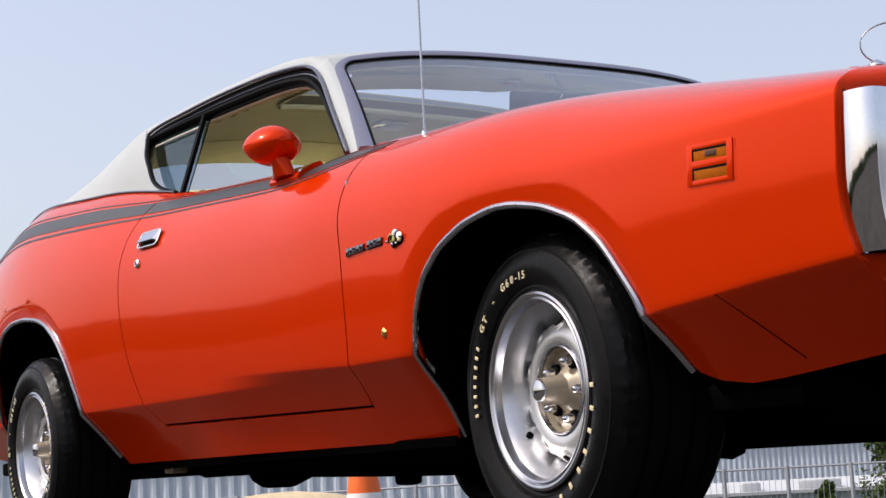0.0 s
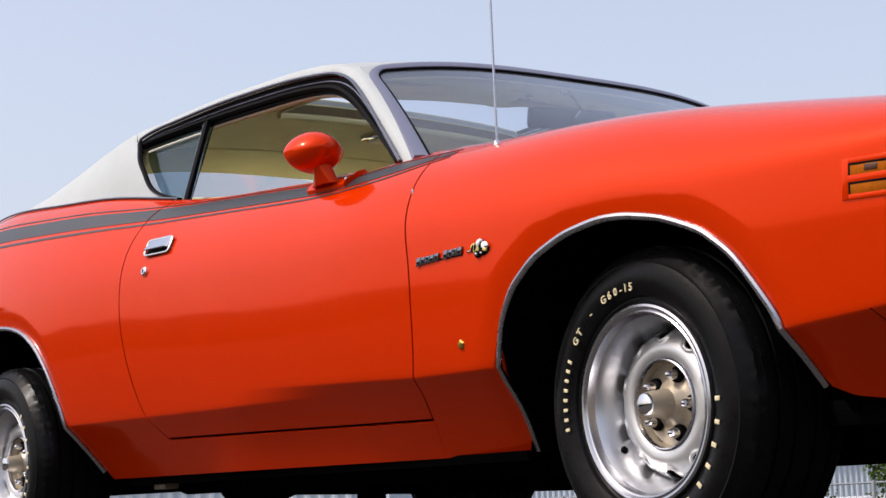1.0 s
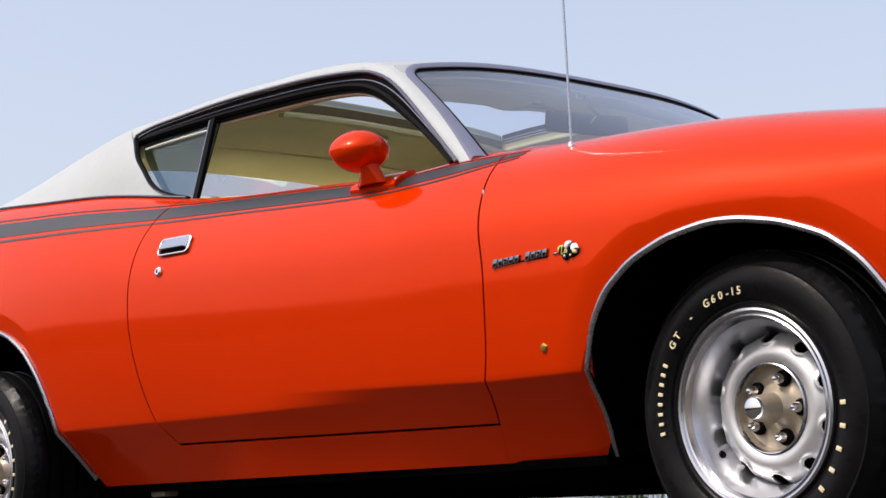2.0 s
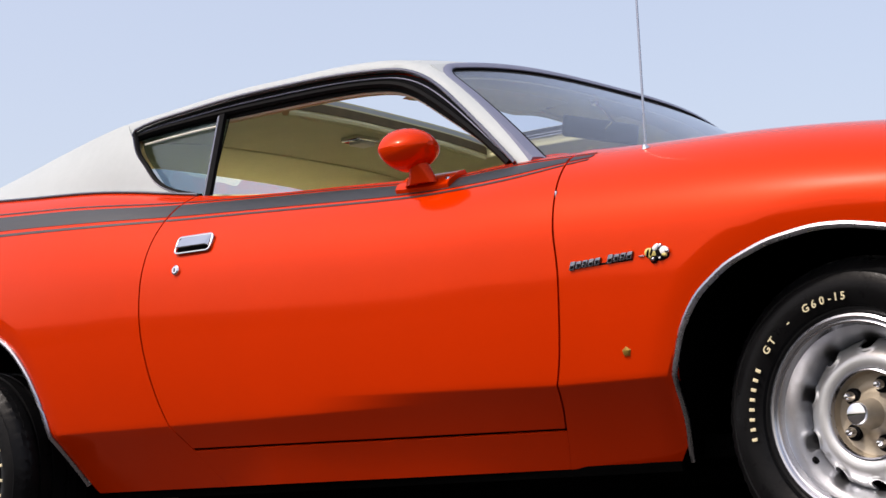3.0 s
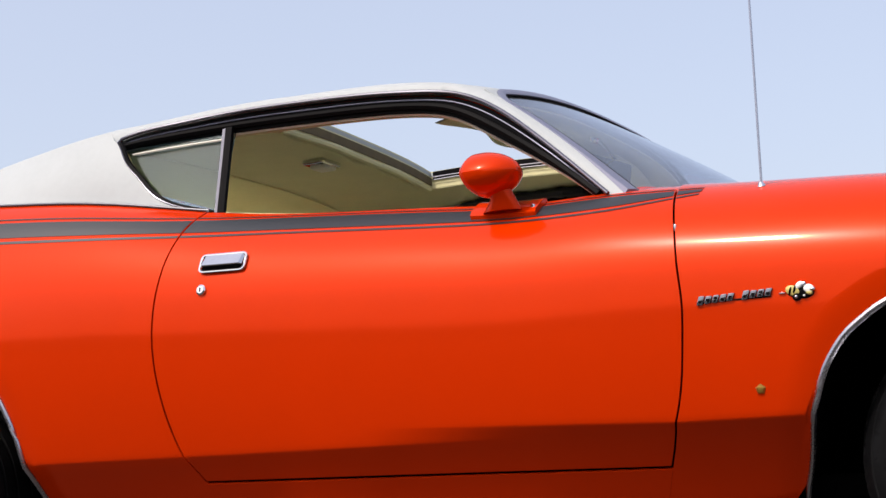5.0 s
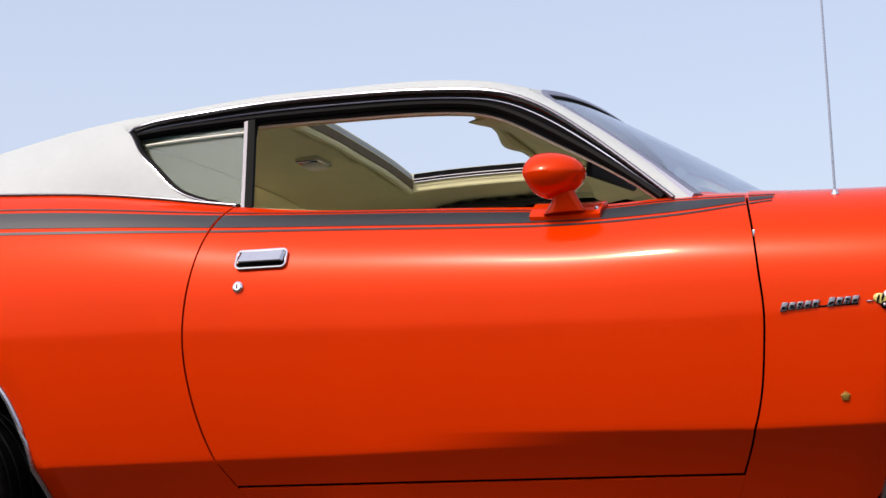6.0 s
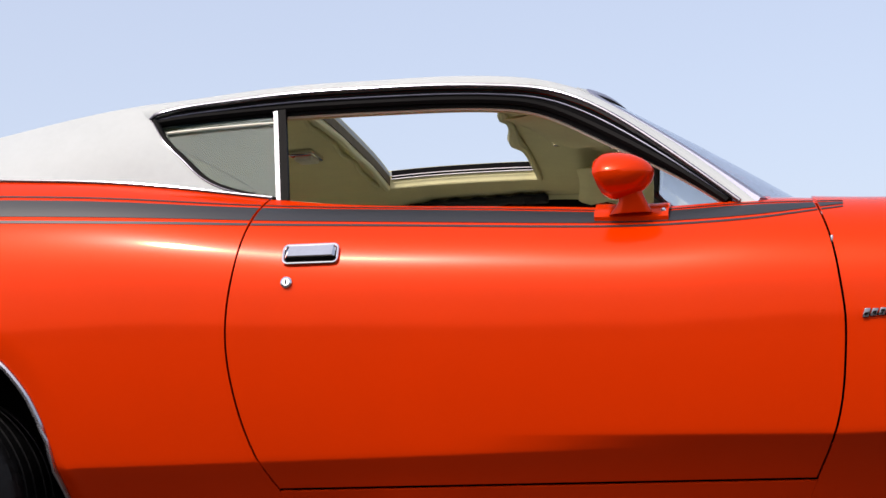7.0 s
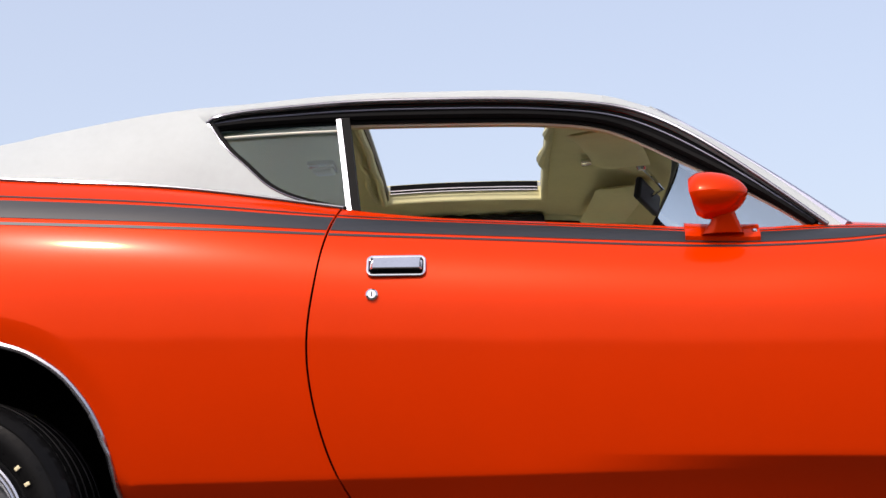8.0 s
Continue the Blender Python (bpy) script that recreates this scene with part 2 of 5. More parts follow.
def lathe(profile, n=72, closed=False, y_axis=True):
    """Turns (radius, depth) pairs round the y axis; depth grows away from the viewer."""
    bm = bmesh.new()
    rings = []
    for r, y in profile:
        if r < 1e-6:
            rings.append([bm.verts.new((0, y, 0))])
        else:
            rings.append([bm.verts.new((r * math.sin(k * 2 * math.pi / n), y, r * math.cos(k * 2 * math.pi / n))) for k in range(n)])
    pairs = list(zip(rings, rings[1:])) + ([(rings[-1], rings[0])] if closed else [])
    for a, b in pairs:
        for k in range(n):
            k2 = (k + 1) % n
            if len(a) == len(b) == 1:
                break
            if len(a) == 1:
                bm.faces.new((a[0], b[k], b[k2]))
            elif len(b) == 1:
                bm.faces.new((a[k], b[0], a[k2]))
            else:
                bm.faces.new((a[k], b[k], b[k2], a[k2]))
    bmesh.ops.recalc_face_normals(bm, faces=bm.faces)
    return bm


def moved(bm, m):
    bmesh.ops.transform(bm, matrix=m, verts=bm.verts)
    return bm


# ---- the body's form ----
WIDE_Y = spline([(-4.3, 0.10), (-3.6, 0.02), (-2.9, -0.058), (-2.45, -0.060), (-2.1, -0.044), (-1.8, -0.026), (-1.4, -0.017), (-1.1, -0.015), (-0.8, -0.015), (-0.55, -0.011), (-0.36, -0.008), (-0.1, 0.003), (0.12, 0.018), (0.35, 0.025), (0.6, 0.036), (0.9, 0.062)])
WIDE_Z = spline([(-4.3, 0.76), (-3.2, 0.79), (-2.6, 0.785), (-2.1, 0.775), (-1.92, 0.765), (-1.74, 0.754), (-1.47, 0.737), (-1.2, 0.720), (-1.0, 0.711), (-0.82, 0.708), (-0.6, 0.702), (-0.3, 0.686), (0.016, 0.678), (0.24, 0.677), (0.462, 0.680), (0.66, 0.685), (0.857, 0.690)])
UP_H = spline([(-4.3, 0.31), (-3.55, 0.386), (-3.1, 0.408), (-2.6, 0.367), (-2.3, 0.339), (-1.92, 0.289), (-1.74, 0.272), (-1.47, 0.263), (-1.2, 0.257), (-1.0, 0.250),
               (-0.82, 0.253), (-0.6, 0.242), (-0.3, 0.2388), (0.015, 0.217), (0.24, 0.184), (0.458, 0.144), (0.66, 0.105), (0.853, 0.0700)])
ROLL_A = 0.30
CREASE_R = linear([(-4.3, 0.42), (-2.4, 0.405), (-1.5, 0.401), (-0.9, 0.398), (0.8, 0.398)])
CREASE_F = linear([(-1.4, 0.440), (-1.0, 0.424), (-0.64, 0.410), (-0.38, 0.409), (0.016, 0.413), (0.38, 0.414), (0.533, 0.425), (0.645, 0.435), (0.85, 0.450)])


def fade(x):
    """1 where the rear crease rules, 0 where the front one does."""
    k = min(1.0, max(0.0, (-0.86 - x) / 0.62))
    return k * k * (3 - 2 * k)


BELT_TH = radians(62)
ARCH_F = arc_line([(-0.438, 0.2), (-0.434, 0.256), (-0.406, 0.314), (-0.378, 0.385), (-0.362, 0.428), (-0.337, 0.500), (-0.293, 0.563), (-0.219, 0.616), (-0.130, 0.649), (-0.035, 0.664), (0.03, 0.661),
                 (0.12, 0.643), (0.212, 0.607), (0.277, 0.556), (0.320, 0.495), (0.354, 0.440), (0.362, 0.406), (0.366, 0.365), (0.369, 0.318), (0.373, 0.2)])
ARCH_R = arc_line([(-3.43, 0.2), (-3.425, 0.26), (-3.40, 0.45), (-3.34, 0.58), (-3.24, 0.675), (-3.1, 0.728), (-2.95, 0.745), (-2.8, 0.742), (-2.656, 0.725), (-2.578, 0.702), (-2.5, 0.652), (-2.441, 0.578),
                 (-2.405, 0.49), (-2.388, 0.404), (-2.38, 0.33), (-2.375, 0.26), (-2.374, 0.2)])
SILL = linear([(-4.3, 0.34), (-3.6, 0.27), (-3.43, 0.25), (-2.37, 0.245), (-0.42, 0.237), (0.369, 0.318), (0.415, 0.296), (0.474, 0.287), (0.539, 0.291), (0.639, 0.301), (0.86, 0.325)])
DOOR_F = spline([(0.20, -0.755), (0.24, -0.735), (0.317, -0.70), (0.40, -0.658), (0.46, -0.638), (0.58, -0.620), (0.65, -0.616), (0.72, -0.621), (0.80, -0.631), (0.876, -0.650), (0.94, -0.672)])
DOOR_R = spline([(0.2, -1.79), (0.342, -1.872), (0.418, -1.909), (0.489, -1.933), (0.565, -1.950), (0.655, -1.960), (0.732, -1.957), (0.821, -1.943), (0.903, -1.930), (0.975, -1.915), (1.05, -1.895)])
DOOR_B = linear([(-1.9, 0.340), (-0.70, 0.320)])


def tuck(x, z):
    """How far the skin draws in towards the lip of a wheel opening."""
    out = 0.0
    for cx, arch, lo, hi in ((-0.02, ARCH_F, -0.52, 0.47), (-2.9, ARCH_R, -3.55, -2.27)):
        if lo < x < hi:
            best = float(np.sqrt(np.min((arch.xs - x) ** 2 + (arch.zs - z) ** 2)))
            if best < 0.06:
                out = max(out, 0.010 * (1 - best / 0.06) ** 1.5)
    return out


HOLLOW = linear([(-4.3, 0.3), (-2.2, 0.3), (-1.6, 0.16), (0.25, 0.2), (0.5, 0.36), (0.86, 0.5)])
UNDER = linear([(-4.3, 0.72), (-2.2, 0.72), (-1.6, 0.60), (-0.75, 0.85), (-0.4, 1.05), (-0.1, 0.85), (0.25, 0.80), (0.5, 1.0), (0.86, 1.2)])


def lower_y(x, z):
    zw, w, k = WIDE_Z(x), 0.0016, fade(x)
    soft = 0.0
    for zc, share in ((CREASE_R(x), k), (CREASE_F(x), 1 - k)):
        e = (zc - z) / w
        soft += share * w * (e if e > 30 else math.log1p(math.exp(e)))
    d = HOLLOW(x)
    return WIDE_Y(x) + 0.335 * (zw - z) ** 2 + UNDER(x) * d * (1 - math.exp(-soft / d)) + tuck(x, z)


def upper(x, th, out=0.0):
    """The shoulder: th from 0 at the widest line to 90 degrees on top; out lifts off the skin."""
    a, h = ROLL_A, UP_H(x)
    n = Vector((0, -math.cos(th) / a, math.sin(th) / h)).normalized() * out
    y = WIDE_Y(x) + a * (1 - math.cos(th))
    z = WIDE_Z(x) + h * math.sin(th)
    if z < 0.76:
        y += tuck(x, z)
    return Vector((x, y, z)) + n


def skin(x, z, out=0.0):
    """The point of the side at x and height z."""
    zw = WIDE_Z(x)
    if z >= zw:
        return upper(x, math.asin(min(1.0, (z - zw) / UP_H(x))), out)
    e = 0.002
    dy = (lower_y(x, z + e) - lower_y(x, z - e)) / (2 * e)
    n = Vector((0, -1, dy)).normalized() * out
    return Vector((x, lower_y(x, z), z)) + n


# ---- ground ----


def ground_z(x, y):
    """Level where the car stands, falling away behind it towards the fence, and gently rolling far off."""
    d = 0.06 * min(max(y - 2.15, 0.0), 2.0)
    d += 0.06 * min(max(0.62 * y - 0.78 * x - 5.0, 0.0), 40.0)
    d += 0.03 * min(max(-x - 4.4, 0.0), 3.0)
    near = max(abs(x), abs(y))
    return 0.010 - d + (0.0 if near < 4.5 else 0.03 * math.sin(x * 0.31) * math.cos(y * 0.27))


def build_ground():
    def steps(a, b):
        out = [0.0]
        for r in (0.5, 1, 1.5, 2, 2.5, 3, 4, 5, 6, 8, 10, 13, 17, 22, 28, 36, 45, 60, 90, 150, 300, 700, 1600, 3500):
            out += [r, -r]
        return sorted(out)
    xs, ys = sorted(steps(0, 0) + [-4.4, -7.4]), sorted(set(steps(0, 0) + [2.15, 4.15]))
    bm = bmesh.new()
    vs = [[bm.verts.new((x, y, ground_z(x, y))) for y in ys] for x in xs]
    for i in range(len(xs) - 1):
        for j in range(len(ys) - 1):
            bm.faces.new((vs[i][j], vs[i + 1][j], vs[i + 1][j + 1], vs[i][j + 1]))
    g = link("ground", bm, GROUND)
    tagged(g, "packed sandy gravel ground falling away behind the car", "ground", kind="structure")


build_ground()

# ---- the car ----
car = new("car")
tagged(car, "glossy orange-red two-door coupe with cream vinyl roof and black side stripe", "car")
GAP = 0.0025


def panel(xl, xr, bottom, th_max, nu, nlow, nup, bias=None):
    """A side panel between two upright borders xl(z) and xr(z)."""
    rows = []
    for k in range(nlow + 1):
        rows.append(("low", k / nlow))
    for k in range(1, nup + 1):
        rows.append(("up", k / nup))
    bm = bmesh.new()
    table = []
    for i in range(nu + 1):
        u = i / nu
        col = []
        for kind, k in rows:
            z = 0.5
            for _ in range(4):
                x = xl(z) + (xr(z) - xl(z)) * u
                if kind == "low":
                    zb = bottom(x)
                    zw = max(WIDE_Z(x), zb + 0.045)
                    lo, hi = max(CREASE_R(x), zb + 0.02), CREASE_F(x)
                    hi = max(hi, lo + 0.01)
                    knots = [zb, lo - 0.003, lo, lo + 0.003, hi - 0.003, hi, hi + 0.003, zw]
                    marks = [0.0, 0.2, 0.225, 0.25, 0.325, 0.35, 0.375, 1.0]
                    z = float(np.interp(k, marks, knots))
                else:
                    th0 = math.asin(max(0.0, bottom(x) + 0.045 - WIDE_Z(x)) / UP_H(x))
                    th = th0 + (th_max - th0) * k
                    z = WIDE_Z(x) + UP_H(x) * math.sin(th)
            p = skin(x, z) if kind == "low" else upper(x, th)
            col.append(bm.verts.new(p))
        table.append(col)
    for i in range(nu):
        for j in range(len(rows) - 1):
            bm.faces.new((table[i][j], table[i + 1][j], table[i + 1][j + 1], table[i][j + 1]))
    return thicken(bm, 0.006)


def both(name, make, material, parents=None, label="", angle=35):
    """The same part on the near and on the far side."""
    out = []
    for k, far in enumerate((False, True)):
        ob = link(name, make(), material, parents[k] if parents else car, label, True, angle, far)
        out.append(ob)
    return out


def fender_bottom(x):
    return max(SILL(x), ARCH_F(x) if -0.438 < x < 0.373 else 0.0)


def quarter_bottom(x):
    return max(SILL(x), ARCH_R(x) if -3.43 < x < -2.374 else 0.0)


FRONT_X = spline([(0.2, 0.852), (0.45, 0.845), (0.493, 0.837), (0.541, 0.835), (0.581, 0.838), (0.619, 0.843), (0.66, 0.847), (0.695, 0.850), (0.715, 0.846), (0.735, 0.830), (0.752, 0.795), (0.768, 0.735)])
fenders = both("front_fender", lambda: panel(lambda z: DOOR_F(z) + GAP, FRONT_X, fender_bottom, radians(88), 130, 40, 22), PAINT, label="orange-red front fender")
doors = both("door", lambda: panel(lambda z: DOOR_R(z) + GAP, lambda z: DOOR_F(z) - GAP, lambda x: DOOR_B(x) + 2 * GAP, BELT_TH, 70, 40, 20), PAINT, label="closed orange-red door")
quarters = both("quarter_panel", lambda: panel(lambda z: -4.25, lambda z: DOOR_R(z) - GAP, quarter_bottom, BELT_TH, 120, 40, 22), PAINT, label="orange-red rear quarter panel")


def rocker():
    def f(u, v):
        z = 0.24
        for _ in range(4):
            a, b = DOOR_R(z) - GAP + 0.0005, DOOR_F(z) + GAP - 0.0005
            x = a + (b - a) * u
            z = SILL(x) + (DOOR_B(x) - GAP - SILL(x)) * v
        return Vector((x, lower_y(x, z), z))
    return thicken(grid(f, 60, 8), 0.006)


both("rocker_panel", rocker, PAINT, label="orange-red rocker panel below the door")


# dark backing behind the panel gaps and the window slots
def gap_backing():
    def f(u, v):
        x = -2.05 + 1.5 * u
        if v < 0.62:
            z = 0.25 + (WIDE_Z(x) - 0.25) * v / 0.62
            return Vector((x, lower_y(x, z) + 0.03, z))
        p = upper(x, radians(56) * (v - 0.62) / 0.38)
        return p + Vector((0, 0.03, -0.02))
    return thicken(grid(f, 30, 24), 0.01)


both("inner_structure", gap_backing, BLACK)


# window sills: the ledge between the outer skin and the glass
def ledge():
    xs = np.linspace(-2.0, -0.70, 40)
    a = [upper(x, BELT_TH) + Vector((0, 0.004, -0.006)) for x in xs]
    b = [upper(x, BELT_TH) + Vector((0, 0.05, 0.002)) for x in xs]
    return ribbon(a, b, 0.012, (0, 0, -1))


both("window_ledge", ledge, PAINT)


def slot():
    xs = np.linspace(-1.96, -0.78, 40)
    a = [upper(x, BELT_TH) + Vector((0, 0.05, 0.003)) for x in xs]
    b = [upper(x, BELT_TH) + Vector((0, 0.066, 0.006)) for x in xs]
    return ribbon(a, b, 0.03, (0, 0, -1))


both("window_weatherstrip", slot, GASKET)

# side stripes: a broad band between two pinstripes
BAND_T = spline([(-4.2, 46), (-3.4, 46), (-2.55, 46.6), (-2.26, 46.4), (-1.99, 49.2), (-1.73, 55.0), (-1.465, 56.2), (-1.2, 54.8), (-0.97, 55.0), (-0.78, 55.4), (-0.62, 59)])
BAND_B = spline([(-4.2, 36), (-3.4, 36.5), (-2.53, 37.0), (-2.25, 36.8), (-1.94, 40.3), (-1.715, 43.4), (-1.45, 43.8), (-1.2, 43.6), (-0.965, 44.4), (-0.775, 45.6), (-0.62, 55)])


def stripe(lo, hi, x0, x1, n, rows=4):
    def f(u, v):
        a, b = (e if isinstance(e, float) else e(v) for e in (x0, x1))
        x = a + (b - a) * u
        th = radians(lo(x) + (hi(x) - lo(x)) * v)
        return upper(x, th, 0.0012)
    return thicken(grid(f, n, rows), 0.001)


def door_edge(edge, x, lo, hi, d):
    """Where a stripe meets a door gap, d past the gap's middle."""
    def at(v):
        q = x
        for _ in range(5):
            q = edge(WIDE_Z(q) + UP_H(q) * math.sin(radians(lo(q) + (hi(q) - lo(q)) * v))) + d
        return q
    return at


for sname, lo, hi in (("side_stripe", BAND_B, BAND_T), ("pinstripe", lambda x: BAND_T(x) + 2.0, lambda x: BAND_T(x) + 2.9), ("pinstripe", lambda x: BAND_B(x) - 3.5, lambda x: BAND_B(x) - 2.1)):
    both(sname, lambda: stripe(lo, hi, door_edge(DOOR_R, -1.93, lo, hi, 0.004), door_edge(DOOR_F, -0.65, lo, hi, -0.004), 60), STRIPE, doors, "matt black tape stripe")
    both(sname, lambda: stripe(lo, hi, -4.2, door_edge(DOOR_R, -1.93, lo, hi, -0.004), 80), STRIPE, quarters, "matt black tape stripe")
    both(sname, lambda: stripe(lo, hi, door_edge(DOOR_F, -0.65, lo, hi, 0.004), -0.605, 8), STRIPE, fenders, "matt black tape stripe")


# bright lips round the wheel openings
def lip(arch, x0, x1, n, r=0.0075):
    pts = []
    for k in range(n + 1):
        c = k / n
        x = (x0 + x1) / 2 - (x1 - x0) / 2 * math.cos(math.pi * c)
        z = arch(x)
        pts.append(Vector((x, lower_y(x, z) - 0.003, z - 0.002)))
    return tube(pts, r, 8, 0.8)


both("wheel_opening_trim", lambda: lip(ARCH_F, -0.4335, 0.3688, 70), STEEL, fenders, "bright stainless lip round the wheel opening")
both("wheel_opening_trim", lambda: lip(ARCH_R, -3.42, -2.376, 70), STEEL, quarters, "bright stainless lip round the wheel opening")


# inner wheel housings
def housing(arch, x0, x1):
    def f(u, v):
        x = (x0 + x1) / 2 - (x1 - x0) / 2 * math.cos(math.pi * u)
        z = arch(x) + 0.012
        return Vector((x + (0.05 if x > (x0 + x1) / 2 else -0.05) * v, lower_y(x, arch(x)) + 0.008 + 0.42 * v, z + 0.04 * v))
    return thicken(grid(f, 50, 4, True), 0.004)


def housing_back(arch, x0, x1, y):
    def f(u, v):
        x = x0 - 0.06 + (x1 - x0 + 0.12) * u
        z = 0.2 + (0.82 - 0.2) * v
        return Vector((x, y, z))
    return thicken(grid(f, 6, 6), 0.01)


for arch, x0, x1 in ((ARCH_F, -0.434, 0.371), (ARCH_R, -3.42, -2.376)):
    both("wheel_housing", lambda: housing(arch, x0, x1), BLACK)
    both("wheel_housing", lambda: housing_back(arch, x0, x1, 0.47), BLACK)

# ---- roof, pillars and glass ----
RAIL_Z = spline([(-2.265, 1.243), (-2.2, 1.265), (-2.07, 1.284), (-1.92, 1.296), (-1.7, 1.295), (-1.5, 1.286), (-1.36, 1.272), (-1.26, 1.253), (-1.156, 1.205), (-1.03, 1.112), (-0.9, 1.000), (-0.82, 0.928)])
RAIL_Y = spline([(-2.265, 0.172), (-2.07, 0.212), (-1.92, 0.238), (-1.7, 0.252), (-1.5, 0.260), (-1.36, 0.264), (-1.26, 0.262), (-1.156, 0.240), (-1.03, 0.198), (-0.9, 0.158), (-0.82, 0.134)])
OPEN_Z = spline([(-2.225, 1.232), (-2.1, 1.240), (-1.945, 1.246), (-1.63, 1.240), (-1.38, 1.224), (-1.287, 1.203), (-1.156, 1.131), (-1.03, 1.053), (-0.905, 0.968), (-0.85, 0.925)])
SHOULDER_Y = linear([(-4.1, 0.26), (-3.4, 0.20), (-2.5, 0.195), (-2.25, 0.19), (-2.07, 0.222), (-1.92, 0.248), (-1.7, 0.262), (-1.5, 0.27), (-1.36, 0.275), (-1.18, 0.288), (-1.0, 0.30)])
SHOULDER_Z = spline([(-4.1, 1.09), (-3.6, 1.135), (-3.1, 1.18), (-2.78, 1.222), (-2.55, 1.257), (-2.33, 1.284), (-2.2, 1.293), (-2.07, 1.305), (-1.92, 1.318), (-1.7, 1.317), (-1.5, 1.311), (-1.36, 1.298), (-1.26, 1.278), (-1.18, 1.250), (-1.0, 1.20)])
CROWN_Z = spline([(-4.1, 1.11), (-3.6, 1.19), (-3.1, 1.265), (-2.7, 1.322), (-2.3, 1.354), (-1.9, 1.368), (-1.5, 1.358), (-1.25, 1.326), (-1.08, 1.278), (-0.95, 1.235)])


def roof_point(x, y, lift=0.0):
    """The roof's outer face; lift raises or lowers it."""
    ys, zs, zc = SHOULDER_Y(x), SHOULDER_Z(x), CROWN_Z(x)
    u = min(1.0, abs(YC - y) / (YC - ys))
    return Vector((x, y, zs + (zc - zs) * (1 - u ** 3.2) + lift))


HEAD_X = lambda y: -1.185 + 0.055 * (1 - (abs(YC - y) / (YC - 0.288)) ** 2)
SUN_X0, SUN_X1, SUN_Y0, SUN_Y1 = -1.915, -1.440, 0.485, 2 * YC - 0.485
SKEW = -0.074


def roof_sheet(lift, x_back, inset=0.0, flip=False):
    """The roof or its lining, with the sunroof opening left out."""
    xs = list(np.linspace(x_back, SUN_X0, 30)) + list(np.linspace(SUN_X0, SUN_X1, 8))[1:] + list(np.linspace(SUN_X1, -1.185, 8))[1:]
    ks = np.linspace(0, 1, 9)
    bm = bmesh.new()
    table = []
    for i, x in enumerate(xs):
        ye = SHOULDER_Y(x) + (inset if inset else 0.011)
        near = [ye + (SUN_Y0 - ye) * (k ** 1.5) for k in ks]
        mid = list(np.linspace(SUN_Y0, SUN_Y1, 13))[1:-1]
        ys = near + mid + [2 * YC - y for y in near[::-1]]
        col = []
        for y in ys:
            xx, w = x, 1.0
            if x > SUN_X1:
                k = (x - SUN_X1) / (-1.185 - SUN_X1)
                xx, w = SUN_X1 + (HEAD_X(y) - SUN_X1) * k, 1 - k
            elif x < SUN_X0:
                w = (x - x_back) / (SUN_X0 - x_back)
            xx += SKEW * (y - SUN_Y0) * w * (1.0 if y > SUN_Y0 else 0.0)
            col.append(bm.verts.new(roof_point(xx, y, lift)))
        table.append(col)
    for i in range(len(xs) - 1):
        for j in range(len(table[0]) - 1):
            a = table[i][j].co
            b = table[i + 1][j + 1].co
            mx, my = (xs[i] + xs[i + 1]) / 2, (a.y + b.y) / 2
            if SUN_X0 < mx < SUN_X1 and SUN_Y0 < my < SUN_Y1:
                continue
            q = [table[i][j], table[i + 1][j], table[i + 1][j + 1], table[i][j + 1]]
            bm.faces.new(q[::-1] if flip else q)
    return bm


REAR_X = -2.66  # head of the rear window
part("roof", thicken(roof_sheet(0.0, REAR_X), 0.012), VINYL, car, "cream grained vinyl roof with open sunroof", 50)


# the roof's rounded edge, down to the drip rail
def roof_edge():
    def f(u, v):
        x = REAR_X + (-1.300 - REAR_X) * u
        k = min(1.0, max(0.0, (x + 2.46) / 0.22))
        k = k * k * (3 - 2 * k)
        xr = max(x, -2.240)
        y0 = SHOULDER_Y(x) - 0.001 + (RAIL_Y(xr) + 0.002 - SHOULDER_Y(x) + 0.001) * k
        z0 = SHOULDER_Z(x) - 0.006 + (RAIL_Z(xr) + 0.002 - SHOULDER_Z(x)) * k
        q = roof_point(x, SHOULDER_Y(x) + 0.014)
        th = v * radians(78)
        return Vector((x, y0 + (q.y - y0) * (1 - math.cos(th)) / (1 - math.cos(radians(78))), z0 + (q.z + 0.0015 - z0) * math.sin(th) / math.sin(radians(78))))
    return thicken(grid(f, 90, 8), 0.008)


both("roof_edge", roof_edge, VINYL, label="cream vinyl roof edge above the drip rail")
part("headliner", thicken(roof_sheet(-0.042, REAR_X - 0.02, 0.03, True), 0.004), LINER, car, "beige padded headliner")


def buttress():
    def f(u, v):
        x = -4.05 + (REAR_X + 4.05) * u
        y0 = SHOULDER_Y(x)
        y = y0 + (0.13 + 0.05 * u) * v ** 1.3
        p = roof_point(x, y)
        p.z -= 0.05 * v ** 3 * (1 - u)
        return p
    return thicken(grid(f, 40, 8), 0.012)


both("roof_buttress", buttress, VINYL, label="cream vinyl roof side behind the cabin")


def rear_glass():
    def f(u, v):
        s = -1 + 2 * v
        a = roof_point(REAR_X + 0.01 - 0.05 * (1 - s * s), YC + s * (YC - SHOULDER_Y(REAR_X) - 0.16), -0.008)
        b = Vector((-3.72 - 0.06 * (1 - s * s), YC + s * (YC - SHOULDER_Y(-3.7) - 0.12), 1.055))
        return a.lerp(b, 1 - u) + Vector((0, 0, 0.015 * math.sin(math.pi * u)))
    return thicken(grid(f, 16, 24), 0.005)


